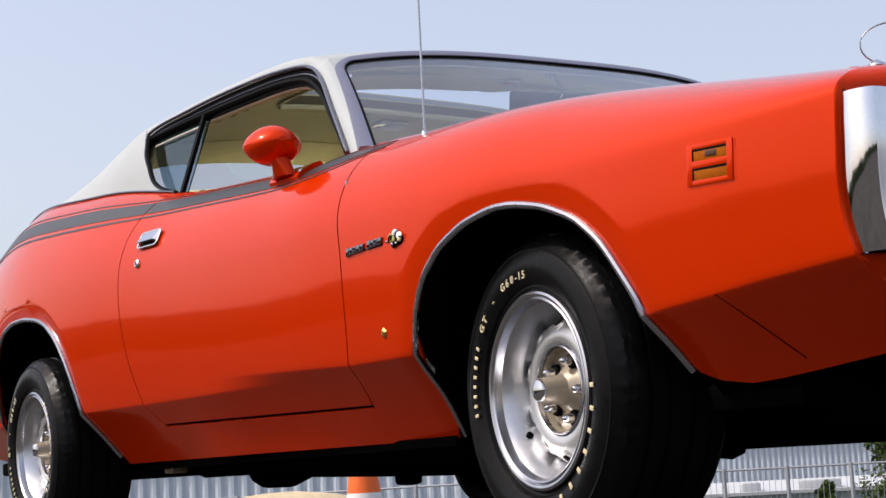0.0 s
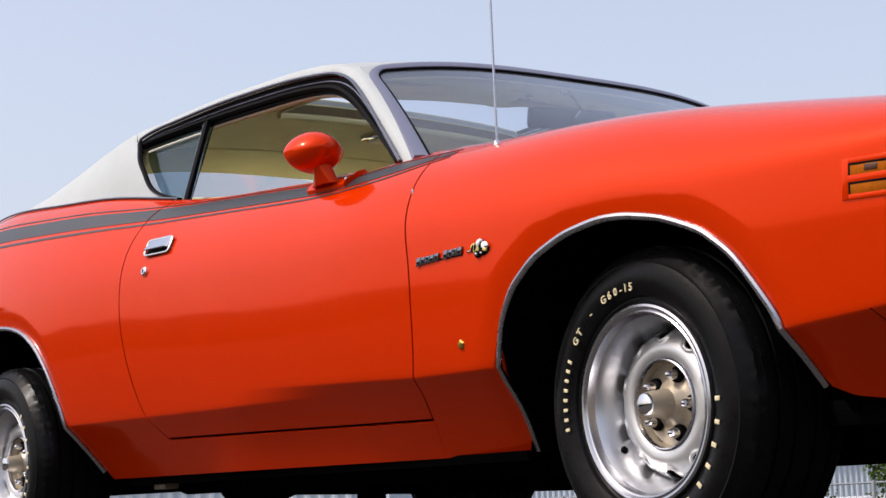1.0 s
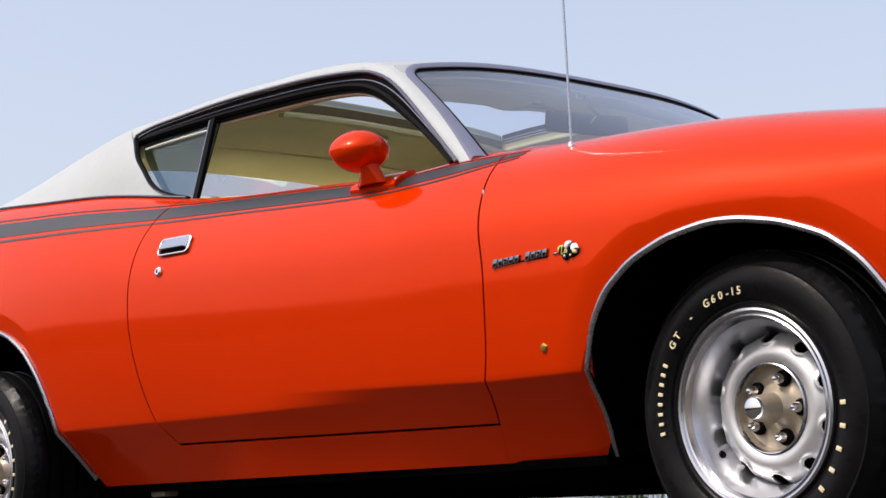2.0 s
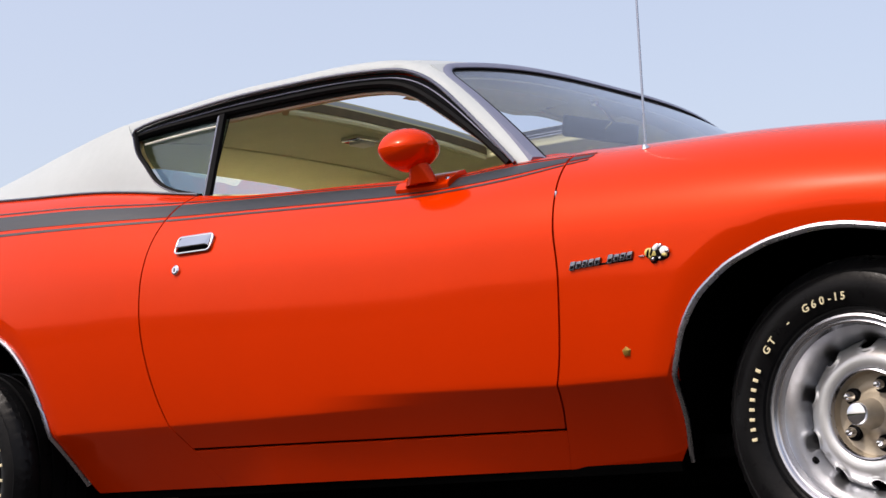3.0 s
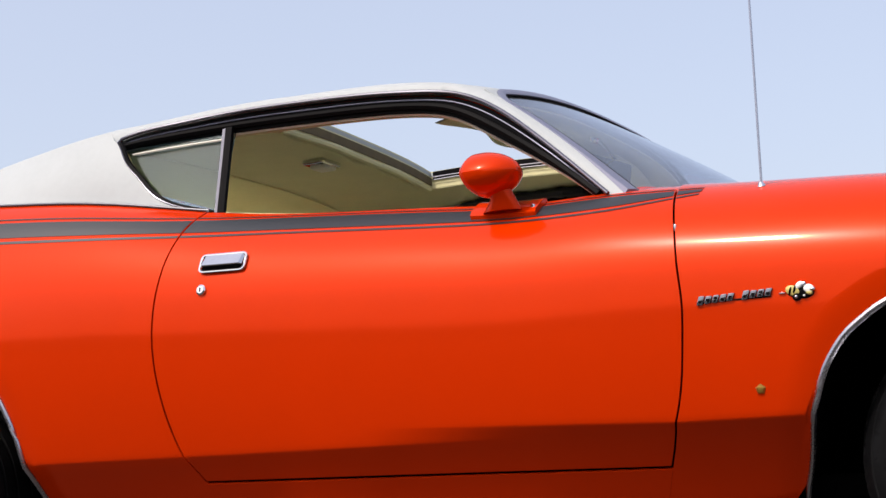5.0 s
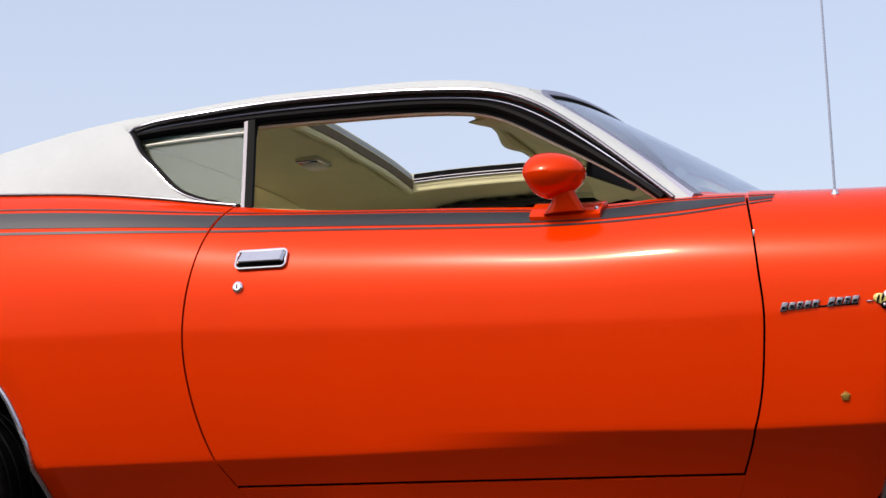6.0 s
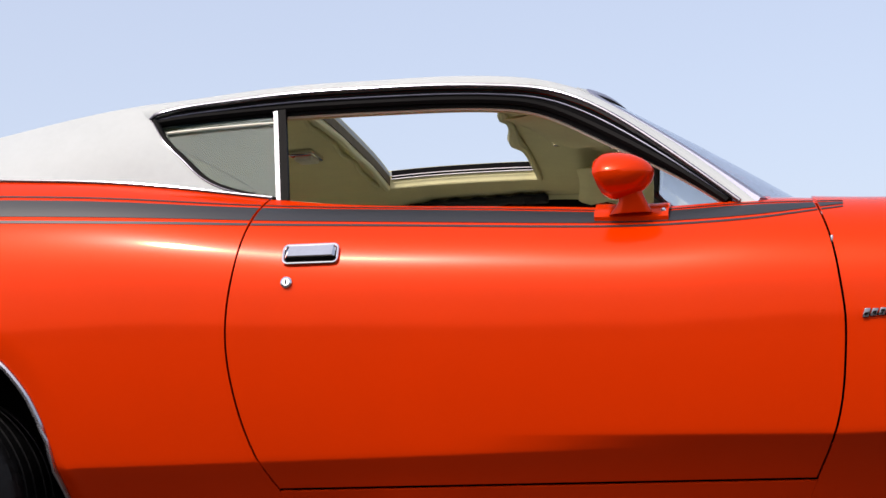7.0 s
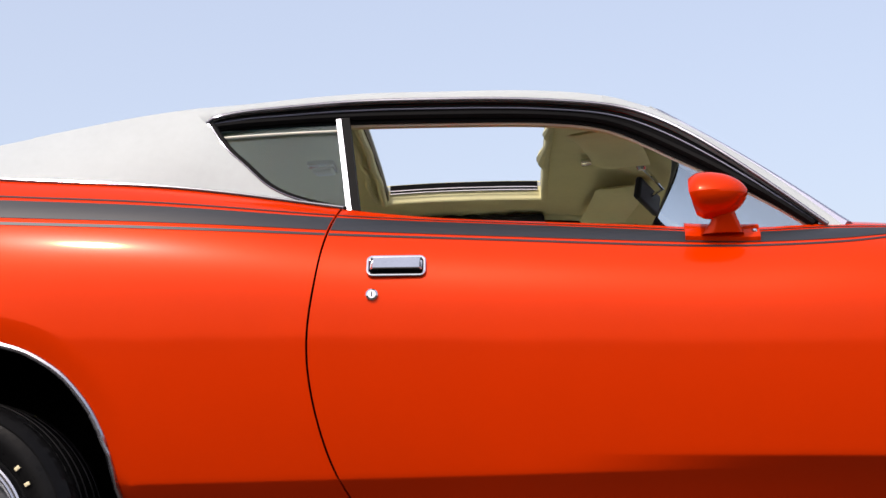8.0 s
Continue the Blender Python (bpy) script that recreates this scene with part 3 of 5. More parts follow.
rg = part("rear_window", rear_glass(), GLASS, car, "clear sloping rear window")
rg.visible_shadow = False
part("rear_window_moulding", tube([roof_point(REAR_X - 0.05 * (1 - s * s), YC + s * (YC - SHOULDER_Y(REAR_X) - 0.18), -0.006) for s in np.linspace(-1, 1, 24)], 0.009, 8), STEEL, rg, "satin bright rear window moulding")

# sail panels beside the rear window
QWIN = spline([(-2.27, 1.30), (-2.245, 1.262), (-2.222, 1.243), (-2.19, 1.197), (-2.132, 1.136), (-2.088, 1.092), (-2.031, 1.056), (-1.975, 1.036), (-1.93, 1.024)])


def sail():
    def f(u, v):
        x = -4.05 + (2.118) * u
        p = upper(x, BELT_TH)
        q = Vector((x, SHOULDER_Y(x), SHOULDER_Z(x)))
        top = q
        if x > -2.265:
            zt = max(min(QWIN(x), q.z), p.z + 0.002)
            k = (zt - p.z) / (q.z - p.z)
            top = p.lerp(q, k)
        w = v * (top.z - p.z) / max(1e-6, q.z - p.z)
        out = p.lerp(q, w)
        out.y -= 0.012 * math.sin(math.pi * w) * min(1.0, max(0.0, (q.z - p.z) / 0.2))
        return out
    return thicken(grid(f, 110, 14), 0.012)


both("sail_panel", sail, VINYL, label="cream vinyl rear pillar")


def sail_trim():
    pts = [upper(x, BELT_TH) + Vector((0, -0.002, 0.004)) for x in np.linspace(-4.0, -1.90, 70)]
    return tube(pts, 0.0036, 8, 0.9)


both("vinyl_edge_moulding", sail_trim, ANODISED, label="bright moulding along the vinyl's edge")


# drip rail, from the rear tip over the door and down the windscreen pillar
def rail_pts(dz=0.0, dy=0.0, x0=-2.265, x1=-0.822, n=60):
    xs = np.linspace(x0, x1, n)
    return [Vector((x, RAIL_Y(x) + dy, RAIL_Z(x) + dz)) for x in xs]


RAIL_TIP = [Vector((-2.226, 0.187, 1.219)), Vector((-2.237, 0.184, 1.229)), Vector((-2.243, 0.180, 1.240))]
both("drip_rail", lambda: tube(RAIL_TIP + rail_pts(dy=-0.006, dz=-0.001, x0=-2.240)[1:], [0.003, 0.0045, 0.0050] + [0.0050] * 59, 10), RAIL, label="polished drip rail over the side window")


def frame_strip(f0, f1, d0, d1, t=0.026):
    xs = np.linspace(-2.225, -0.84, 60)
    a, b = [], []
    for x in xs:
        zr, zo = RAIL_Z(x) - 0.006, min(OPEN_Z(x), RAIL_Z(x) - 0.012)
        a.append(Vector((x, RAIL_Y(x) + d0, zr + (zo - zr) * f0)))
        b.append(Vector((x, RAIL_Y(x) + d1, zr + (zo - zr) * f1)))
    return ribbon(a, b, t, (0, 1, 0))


both("window_channel", lambda: frame_strip(0.0, 0.11, 0.020, 0.022, 0.006), PAINT, label="orange-red painted window channel")
# the rubber's black upper band also stands in for shade in the channel
both("weatherstrip", lambda: frame_strip(0.11, 1.0, 0.004, 0.006), GASKET, label="black rubber weatherstrip, its upper band standing for the shaded channel")


def gasket_bead(f, r, dy):
    xs = np.linspace(-2.22, -0.85, 60)
    pts = []
    for x in xs:
        zr, zo = RAIL_Z(x) - 0.006, min(OPEN_Z(x), RAIL_Z(x) - 0.012)
        pts.append(Vector((x, RAIL_Y(x) + dy, zr + (zo - zr) * f)))
    return tube(pts, r, 6)


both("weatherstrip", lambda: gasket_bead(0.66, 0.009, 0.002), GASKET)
# a grey rod puts the sheen of the rounded rubber into colour
both("channel_bead", lambda: gasket_bead(0.30, 0.0018, 0.003), MOULD, label="thin grey line for the sheen on the window rubber")
both("header_trim", lambda: gasket_bead(1.04, 0.004, 0.02), LENS, label="pale inner window trim")


# windscreen pillar
def ws_side(k):
    """k from 0 at the cowl to 1 at the header corner."""
    return Vector((-0.795 - 0.390 * k, 0.150 + 0.138 * k, 0.940 + 0.309 * k + 0.012 * math.sin(math.pi * k)))


def pillar():
    """The pillar and the roof's front corner as one shell, rounded where it leaves the roof."""
    def f(u, v):
        if u < 0.3:
            x = -1.304 + 0.119 * u / 0.3
            p = roof_point(x, SHOULDER_Y(x) + 0.014) + Vector((0, 0, 0.0015))
        else:
            k = 1.0 - 1.06 * (u - 0.3) / 0.7
            p = ws_side(k) + Vector((0.004, 0, 0.003))
            g = max(0.0, 1 - (u - 0.3) / 0.12)
            p = p.lerp(roof_point(-1.185, SHOULDER_Y(-1.185) + 0.014) + Vector((0, 0, 0.0015)), g * g * 0.5)
        xl = max(-1.304, min(p.x - 0.035 * min(1.0, u / 0.3), -0.80))
        q = Vector((xl, RAIL_Y(xl) + 0.002, RAIL_Z(xl) - 0.003))
        bow = 0.0075 * (1 - min(1.0, u / 0.55)) + 0.003
        return q.lerp(p, v) + Vector((0.15, -0.65, 0.72)) * bow * math.sin(math.pi * v)
    return thicken(grid(f, 60, 8), 0.012)


both("windscreen_pillar", pillar, VINYL, label="cream windscreen pillar")


def header_curve(s, d=0.0):
    y = YC + s * (YC - 0.288)
    x = HEAD_X(y)
    p = roof_point(x, y, d)
    return p + Vector((0.004, 0, -0.002))


def base_curve(s):
    y = YC + s * (YC - 0.150)
    return Vector((-0.795 + 0.26 * (1 - s * s), y, 0.940 - 0.02 * (1 - s * s)))


def windscreen():
    def f(u, v):
        s = -1 + 2 * u
        p = base_curve(s).lerp(header_curve(s, -0.006), v)
        return p + Vector((0.5, 0, 0.85)).normalized() * 0.008 * math.sin(math.pi * v)
    return thicken(grid(f, 40, 16), 0.005)


glass = part("windscreen", windscreen(), GLASS_W, car, "clear curved windscreen")
glass.visible_shadow = False
SCR_S, SCR_V = 0.085, 0.15  # the screen's rounded upper corners, across and up


def screen_pt(s, v, out=0.0):
    p = base_curve(s).lerp(header_curve(s, -0.006), v)
    return p + Vector((0.5, 0, 0.85)).normalized() * (0.008 * math.sin(math.pi * min(1.0, max(0.0, v))) + out)


def screen_edge(ds=0.0, dv=0.0, square=False):
    """The outline of the screen as (s, v), up the near side, over the header and down the far side."""
    run = [(-1 + ds, v) for v in np.linspace(-0.04, 1 - SCR_V, 22)[:-1]]
    for k in range(13):
        a = radians(90 * k / 12)
        c, n = math.cos(a), math.sin(a)
        q = 1 / max(c, n) if square else 1.0
        run.append((-1 + SCR_S - (SCR_S - ds) * c * q, 1 - SCR_V + (SCR_V - dv) * n * q))
    run += [(s, 1 - dv) for s in np.linspace(-1 + SCR_S, 0, 18)[1:]]
    return run + [(-s, v) for s, v in reversed(run[:-1])]


def surround():
    """A broad satin moulding, its face slightly crowned, dipping to the glass inside."""
    bm = bmesh.new()
    rows = []
    edges = [(screen_edge(-0.008, -0.026), -0.004), (screen_edge(-0.006, -0.023), 0.008), (screen_edge(0.014, 0.004), 0.010), (screen_edge(0.030, 0.024), 0.006), (screen_edge(0.033, 0.027), -0.004)]
    for k in range(len(edges[0][0])):
        rows.append([bm.verts.new(screen_pt(*e[k], out)) for e, out in edges])
    for r, q in zip(rows, rows[1:]):
        for k in range(5):
            bm.faces.new((r[k], q[k], q[(k + 1) % 5], r[(k + 1) % 5]))
    bm.faces.new(rows[0][::-1])
    bm.faces.new(rows[-1])
    bmesh.ops.recalc_face_normals(bm, faces=bm.faces)
    return bm


def corner_fill():
    """Vinyl that fills the roof's corner outside the rounded moulding."""
    a = screen_edge(-0.007, -0.024)[20:34]
    b = screen_edge(-0.007, -0.024, square=True)[20:34]

    def f(u, v):
        k = u * (len(a) - 1)
        i = min(int(k), len(a) - 2)
        w = k - i
        p, q = (screen_pt(*e[i], 0.006).lerp(screen_pt(*e[i + 1], 0.006), w) for e in (a, b))
        return p.lerp(q, 1.2 * v)
    return thicken(grid(f, 26, 4), 0.006)


both("roof_corner", corner_fill, VINYL, label="cream vinyl at the roof's front corner")
part("windscreen_moulding", surround(), MOULD, glass, "broad satin grey windscreen moulding", 40)
part("windscreen_seal", tube([screen_pt(*e, 0.002) for e in screen_edge(0.036, 0.030)], 0.0032, 6), GASKET, glass, "black windscreen seal")

# quarter window: glass, bright front post, black seal


def glass_pt(x, z, out=0.003):
    p, q = upper(x, BELT_TH), Vector((x, RAIL_Y(x), RAIL_Z(x)))
    return Vector((x, p.y + (q.y - p.y) * (z - p.z) / (q.z - p.z) + 0.024 - out, z))


def qglass():
    def f(u, v):
        x = -2.235 + 0.335 * u
        zt = OPEN_Z(x) + 0.01
        zb = min(zt - 0.002, max(QWIN(x) - 0.006, upper(x, BELT_TH).z))
        p, q = upper(x, BELT_TH), Vector((x, RAIL_Y(x), RAIL_Z(x)))
        z = zb + (zt - zb) * v
        k = (z - p.z) / (q.z - p.z)
        return Vector((x, p.y + (q.y - p.y) * k + 0.024 + 0.014 * (1 - k), z))
    return thicken(grid(f, 24, 10), 0.004)


qg = both("quarter_window", qglass, GLASS_Q, label="tinted rear quarter glass")
for o in qg:
    o.visible_shadow = False


def post(dx, w, dy):
    xs = np.linspace(0, 1, 12)
    a, b = [], []
    for k in xs:
        x = -1.879 - 0.036 * k + dx
        p, q = upper(x, BELT_TH), Vector((x, RAIL_Y(x), RAIL_Z(x)))
        c = p.lerp(q, k * 0.86)
        a.append(c + Vector((0, dy, 0)))
        b.append(c + Vector((w, dy, 0)))
    return ribbon(a, b, 0.012, (0, 1, 0))


both("window_post", lambda: post(-0.0165, 0.0115, 0.012), ANODISED, qg, "bright quarter window post")
both("post_seal", lambda: post(-0.004, 0.020, 0.006), GASKET, qg, "black rubber post seal")
both("window_edge", lambda: tube([glass_pt(x, OPEN_Z(x) - 0.020) for x in np.linspace(-2.19, -1.915, 12)], 0.003, 6), LENS, qg, "thin pale upper edge")


def qtrim(r=0.0022, dx=0.0, dy=0.0):
    pts = []
    for x in np.linspace(-2.224, -1.90, 50):
        p, q = upper(x, BELT_TH), Vector((x, SHOULDER_Y(x), SHOULDER_Z(x)))
        z = QWIN(x)
        k = (z - p.z) / (q.z - p.z)
        pts.append(p.lerp(q, k) + Vector((0, -0.002 - 0.010 * math.sin(math.pi * max(0, min(1, k))), 0)))
    return tube([p + Vector((dx, dy, 0)) for p in pts], r, 6)


both("quarter_window_seal", lambda: qtrim(0.007, 0.006, 0.006), GASKET, qg, "black rubber seal")
both("quarter_window_trim", lambda: qtrim(0.0017), RAIL, qg, "thin bright rear edge trim")

# ---- sunroof ----


def sun_pt(x, y, lift=0.0):
    """A point of the opening's frame."""
    return roof_point(x + SKEW * (y - SUN_Y0), y, lift)


def sun_frame():
    ring = [(SUN_X0, SUN_Y0), (SUN_X1, SUN_Y0), (SUN_X1, SUN_Y1), (SUN_X0, SUN_Y1), (SUN_X0, SUN_Y0)]
    pts = []
    for (x0, y0), (x1, y1) in zip(ring, ring[1:]):
        for k in np.linspace(0, 1, 14)[:-1]:
            pts.append((x0 + (x1 - x0) * k, y0 + (y1 - y0) * k))
    return pts + [pts[0]]


ring = sun_frame()
a = [sun_pt(x, y, 0.004) for x, y in ring]
b = [sun_pt(x, y, -0.05) for x, y in ring]
cx, cy = (SUN_X0 + SUN_X1) / 2 + SKEW * (YC - SUN_Y0), YC
bmr = bmesh.new()
va = [bmr.verts.new(p) for p in a[:-1]]
vb = [bmr.verts.new(p) for p in b[:-1]]
vc = [bmr.verts.new(p + Vector((cx - p.x, cy - p.y, 0)).normalized() * -0.012) for p in b[:-1]]
vd = [bmr.verts.new(p + Vector((cx - p.x, cy - p.y, 0)).normalized() * -0.012) for p in a[:-1]]
n = len(va)
for k in range(n):
    j = (k + 1) % n
    bmr.faces.new((va[k], va[j], vb[j], vb[k]))
    bmr.faces.new((vb[k], vb[j], vc[j], vc[k]))
    bmr.faces.new((vd[k], vd[j], va[j], va[k]))
bmesh.ops.recalc_face_normals(bmr, faces=bmr.faces)
sunroof = part("sunroof_frame", bmr, LINER, car, "beige lined frame of the open sunroof")
part("sunroof_seal", ribbon([sun_pt(x, SUN_Y1 - 0.004, 0.002) for x in np.linspace(SUN_X0 + 0.01, SUN_X1 - 0.01, 12)], [sun_pt(x, SUN_Y1 - 0.004, -0.026) for x in np.linspace(SUN_X0 + 0.01, SUN_X1 - 0.01, 12)], 0.003, (0, 1, 0)), GASKET, sunroof, "black sunroof seal")
part("sunroof_track", tube([sun_pt(x, SUN_Y1 - 0.010, -0.027) for x in np.linspace(SUN_X0 + 0.01, SUN_X1 - 0.01, 12)], 0.0018, 6), CHROME, sunroof, "bright sunroof guide rail")
part("sunroof_track", tube([sun_pt(x, SUN_Y1 - 0.010, -0.018) for x in np.linspace(SUN_X0 + 0.01, SUN_X1 - 0.01, 12)], 0.0018, 6), CHROME, sunroof, "bright sunroof guide rail")
part("sunroof_track", tube([sun_pt(x, SUN_Y0 + 0.010, -0.034) for x in np.linspace(SUN_X0 + 0.01, SUN_X1 - 0.01, 12)], 0.0032, 6), CHROME, sunroof, "bright sunroof guide rail")
part("liner_edge", tube([sun_pt(x, SUN_Y1 + 0.006, -0.050) for x in np.linspace(SUN_X0 + 0.0, SUN_X1, 12)], 0.006, 8), LINER, sunroof)
part("rear_seal", ribbon([sun_pt(SUN_X0 + 0.004, y, -0.018) for y in np.linspace(SUN_Y0, SUN_Y1, 20)], [sun_pt(SUN_X0 + 0.004, y, -0.044) for y in np.linspace(SUN_Y0, SUN_Y1, 20)], 0.003, (-1, 0, 0)), CLOTH, sunroof, "brown cloth seal along the rear edge")
part("liner_edge", tube([sun_pt(SUN_X0 - 0.008 + 0.002 * math.sin(y * 17), y, -0.052) for y in np.linspace(SUN_Y0, SUN_Y1, 40)], 0.011, 8), LINER, sunroof, "rolled beige edge of the headliner")
lump = [math.exp(-((y - 0.95) / 0.10) ** 2) + 0.5 * math.exp(-((y - 0.66) / 0.05) ** 2) for y in np.linspace(SUN_Y0, SUN_Y1, 40)]
part("liner_edge", tube([sun_pt(SUN_X1 + 0.008 - 0.012 * k, y, -0.052 - 0.006 * k) for k, y in zip(lump, np.linspace(SUN_Y0, SUN_Y1, 40))], [0.009 + 0.010 * k for k in lump], 8), LINER, sunroof, "sagging front edge of the headliner")


# inner roof sides: the lining turns down to the window heads and the rear pillars
def lining_side():
    def f(u, v):
        x = -2.70 + 1.47 * u
        ys = SHOULDER_Y(x) + 0.03
        a = roof_point(x, ys, -0.042)
        if x < -2.25:
            b = upper(x, BELT_TH) + Vector((0, 0.05, -0.06))
        else:
            b = Vector((x, RAIL_Y(x) + 0.035, OPEN_Z(x) - 0.006))
        p = a.lerp(b, v)
        p.y -= 0.01 * math.sin(math.pi * v)
        return p
    return thicken(grid(f, 50, 6), 0.004)


both("headliner_side", lining_side, LINER)


def pillar_lining():
    ks = np.linspace(0.0, 1.0, 16)
    a = [Vector((ws_side(k).x - 0.035, RAIL_Y(ws_side(k).x - 0.035) + 0.034, RAIL_Z(ws_side(k).x - 0.035) - 0.012)) for k in ks]
    b = [ws_side(k) + Vector((-0.03, 0.028, -0.012)) for k in ks]
    return ribbon(a, b, 0.012, (-0.2, 1, -0.4))


both("pillar_lining", pillar_lining, LINER)

# ---- outer fittings ----


def oriented(x, z, out=0.0):
    """A frame on the side's skin: X along the car, Y outwards, Z up along the skin."""
    p = skin(x, z)
    px, pz = skin(x + 0.01, z) - skin(x - 0.01, z), skin(x, z + 0.008) - skin(x, z - 0.008)
    ex = px.normalized()
    ez = (pz - ex * pz.dot(ex)).normalized()
    ey = ez.cross(ex)  # into the car
    m = Matrix((( ex.x, ey.x, ez.x, 0), (ex.y, ey.y, ez.y, 0), (ex.z, ey.z, ez.z, 0), (0, 0, 0, 1)))
    return Matrix.Translation(p - ey * out) @ m


def rounded_plate(w, h, d, r=0.006, n=4):
    """A flat plate with rounded corners, face at y = 0 and depth towards +y."""
    bm = bmesh.new()
    out = []
    for cx, cz, a0 in ((w / 2 - r, h / 2 - r, 0), (-w / 2 + r, h / 2 - r, 90), (-w / 2 + r, -h / 2 + r, 180), (w / 2 - r, -h / 2 + r, 270)):
        for k in range(n + 1):
            a = radians(a0 + 90 * k / n)
            out.append((cx + r * math.cos(a), cz + r * math.sin(a)))
    f = [bm.verts.new((x, 0, z)) for x, z in out]
    b = [bm.verts.new((x, d, z)) for x, z in out]
    bm.faces.new(f)
    bm.faces.new(b[::-1])
    for k in range(len(f)):
        j = (k + 1) % len(f)
        bm.faces.new((f[k], b[k], b[j], f[j]))
    bmesh.ops.recalc_face_normals(bm, faces=bm.faces)
    return bm


def door_handle():
    m = oriented(-1.764, 0.856) @ pose(0, 0, 0, 0, 1.5, 0)
    # rounded bright surround
    ring = []
    for cx, cz, a0 in ((0.051, 0.012, 0), (-0.051, 0.012, 90), (-0.051, -0.0125, 180), (0.051, -0.0125, 270)):
        for k in range(6):
            a = radians(a0 + 90 * k / 5)
            ring.append(Vector((cx + 0.011 * math.cos(a), -0.006, cz + 0.011 * math.sin(a))))
    surround = tube(ring + [ring[0], ring[1]], 0.0032, 8, 1.0, up=(0, 1, 0))
    pan = moved(rounded_plate(0.120, 0.044, 0.004, 0.01), pose(0, -0.002, -0.0005))
    flap = bmesh.new()
    prof = [(-0.005, 0.0210), (-0.0080, 0.0195), (-0.0180, -0.0115), (-0.0165, -0.0135), (-0.004, -0.0130), (-0.001, 0.017)]
    rows = []
    for x, k in ((-0.0565, 0.6), (-0.051, 1), (0.051, 1), (0.0565, 0.6)):
        rows.append([flap.verts.new((x, y * k, z * (0.9 if k < 1 else 1))) for y, z in prof])
    for r, s in zip(rows, rows[1:]):
        for k in range(len(prof)):
            flap.faces.new((r[k], s[k], s[(k + 1) % len(prof)], r[(k + 1) % len(prof)]))
    flap.faces.new(rows[0])
    flap.faces.new(rows[-1][::-1])
    bmesh.ops.recalc_face_normals(flap, faces=flap.faces)
    return [moved(b, m) for b in (pan, surround, flap)]


for k, far in enumerate((False, True)):
    pan, surround, flap = door_handle()
    h = link("door_handle", flap, CHROME, doors[k], "chrome flap door handle", True, 30, far)
    link("handle_surround", surround, CHROME, doors[k], "chrome handle surround", True, 40, far)
    # flat black plate: the recess's shade is put into its colour
    link("handle_recess", pan, GASKET, doors[k], "black plate for the shaded recess under the handle flap", True, 30, far)
    lock = moved(lathe([(0, -0.008), (0.009, -0.008), (0.013, -0.005), (0.014, 0.0), (0.014, 0.004), (0, 0.004)], 24), oriented(-1.816, 0.794))
    link("door_lock", lock, CHROME, doors[k], "round chrome key lock", True, 30, far)
    slot_bm = moved(block((0, -0.0085, 0), (0.0022, 0.002, 0.010)), oriented(-1.816, 0.794))
    link("key_slot", slot_bm, GASKET, doors[k], "", True, 30, far)

# the sport mirror on the near door


def mirror_shell():
    """A bullet with a flat rear face, a crease round its waist and a blunt raised nose."""
    bm = bmesh.new()
    rows = []
    for i in range(19):
        u = i / 18
        x = -0.060 + 0.120 * u
        r = 0.80 + 0.20 * math.sin(u / 0.2 * math.pi / 2) if u < 0.2 else max(0.0, 1 - ((u - 0.2) / 0.8) ** 2.3) ** 0.62
        r = max(r, 0.06)
        up, dn, hy = 0.053 * (0.35 + 0.65 * r) * r ** 0.35, 0.050 * r, 0.073 * (0.1 + 0.9 * r)
        row = []
        for k in range(32):
            a = 2 * math.pi * k / 32
            c, s = math.cos(a), math.sin(a)
            h = up if s > 0 else dn
            row.append(bm.verts.new((x + (0.009 * max(0.0, -s) - 0.004 * max(0.0, s)) * min(1.0, (1 - u) * 2), hy * c, 0.002 * u + h * math.copysign(abs(s) ** (1.4 if s > 0 else 1.15), s))))
        rows.append(row)
    for r, s in zip(rows, rows[1:]):
        for k in range(32):
            bm.faces.new((r[k], r[(k + 1) % 32], s[(k + 1) % 32], s[k]))
    bm.faces.new(rows[0][::-1])
    bm.faces.new(rows[-1])
    bmesh.ops.recalc_face_normals(bm, faces=bm.faces)
    return bm


MIR = Vector((-1.058, 0.055, 0.990))
shell = part("wing_mirror", moved(mirror_shell(), Matrix.Translation(MIR) @ pose(0, 0, 0, 0, 0, -8)), PAINT, doors[0], "body-coloured sport mirror on the door", 22)
mg = lathe([(0, 0), (0.040, 0), (0.042, 0.003), (0, 0.003)], 28)
bmesh.ops.scale(mg, vec=(1.05, 1, 0.80), verts=mg.verts)
part("mirror_glass", moved(mg, Matrix.Translation(MIR) @ pose(0, 0, 0, 0, 0, -8) @ pose(-0.043, 0, -0.003, 0, 7, 0) @ pose(0, 0, 0, 0, 0, -90)), MIRROR, doors[0], "oval mirror glass")
# stalk
st = []
for k in np.linspace(0, 1, 9):
    c = Vector((-1.056 + 0.006 * math.sin(k * 3.1), 0.075 - 0.016 * k, 0.908 + 0.056 * k))
    st.append((c, 0.048 - 0.022 * math.sin(min(1, k * 1.2) * math.pi / 2), 0.024))
bms = bmesh.new()
rows = [[bms.verts.new(c + Vector((rx * math.cos(a), ry * math.sin(a), 0))) for a in np.linspace(0, 2 * math.pi, 21)[:-1]] for c, rx, ry in st]
for r, s in zip(rows, rows[1:]):
    for k in range(20):
        bms.faces.new((r[k], r[(k + 1) % 20], s[(k + 1) % 20], s[k]))
bms.faces.new(rows[0][::-1])
bms.faces.new(rows[-1])
part("mirror_stalk", bms, PAINT, doors[0], "painted mirror stalk")


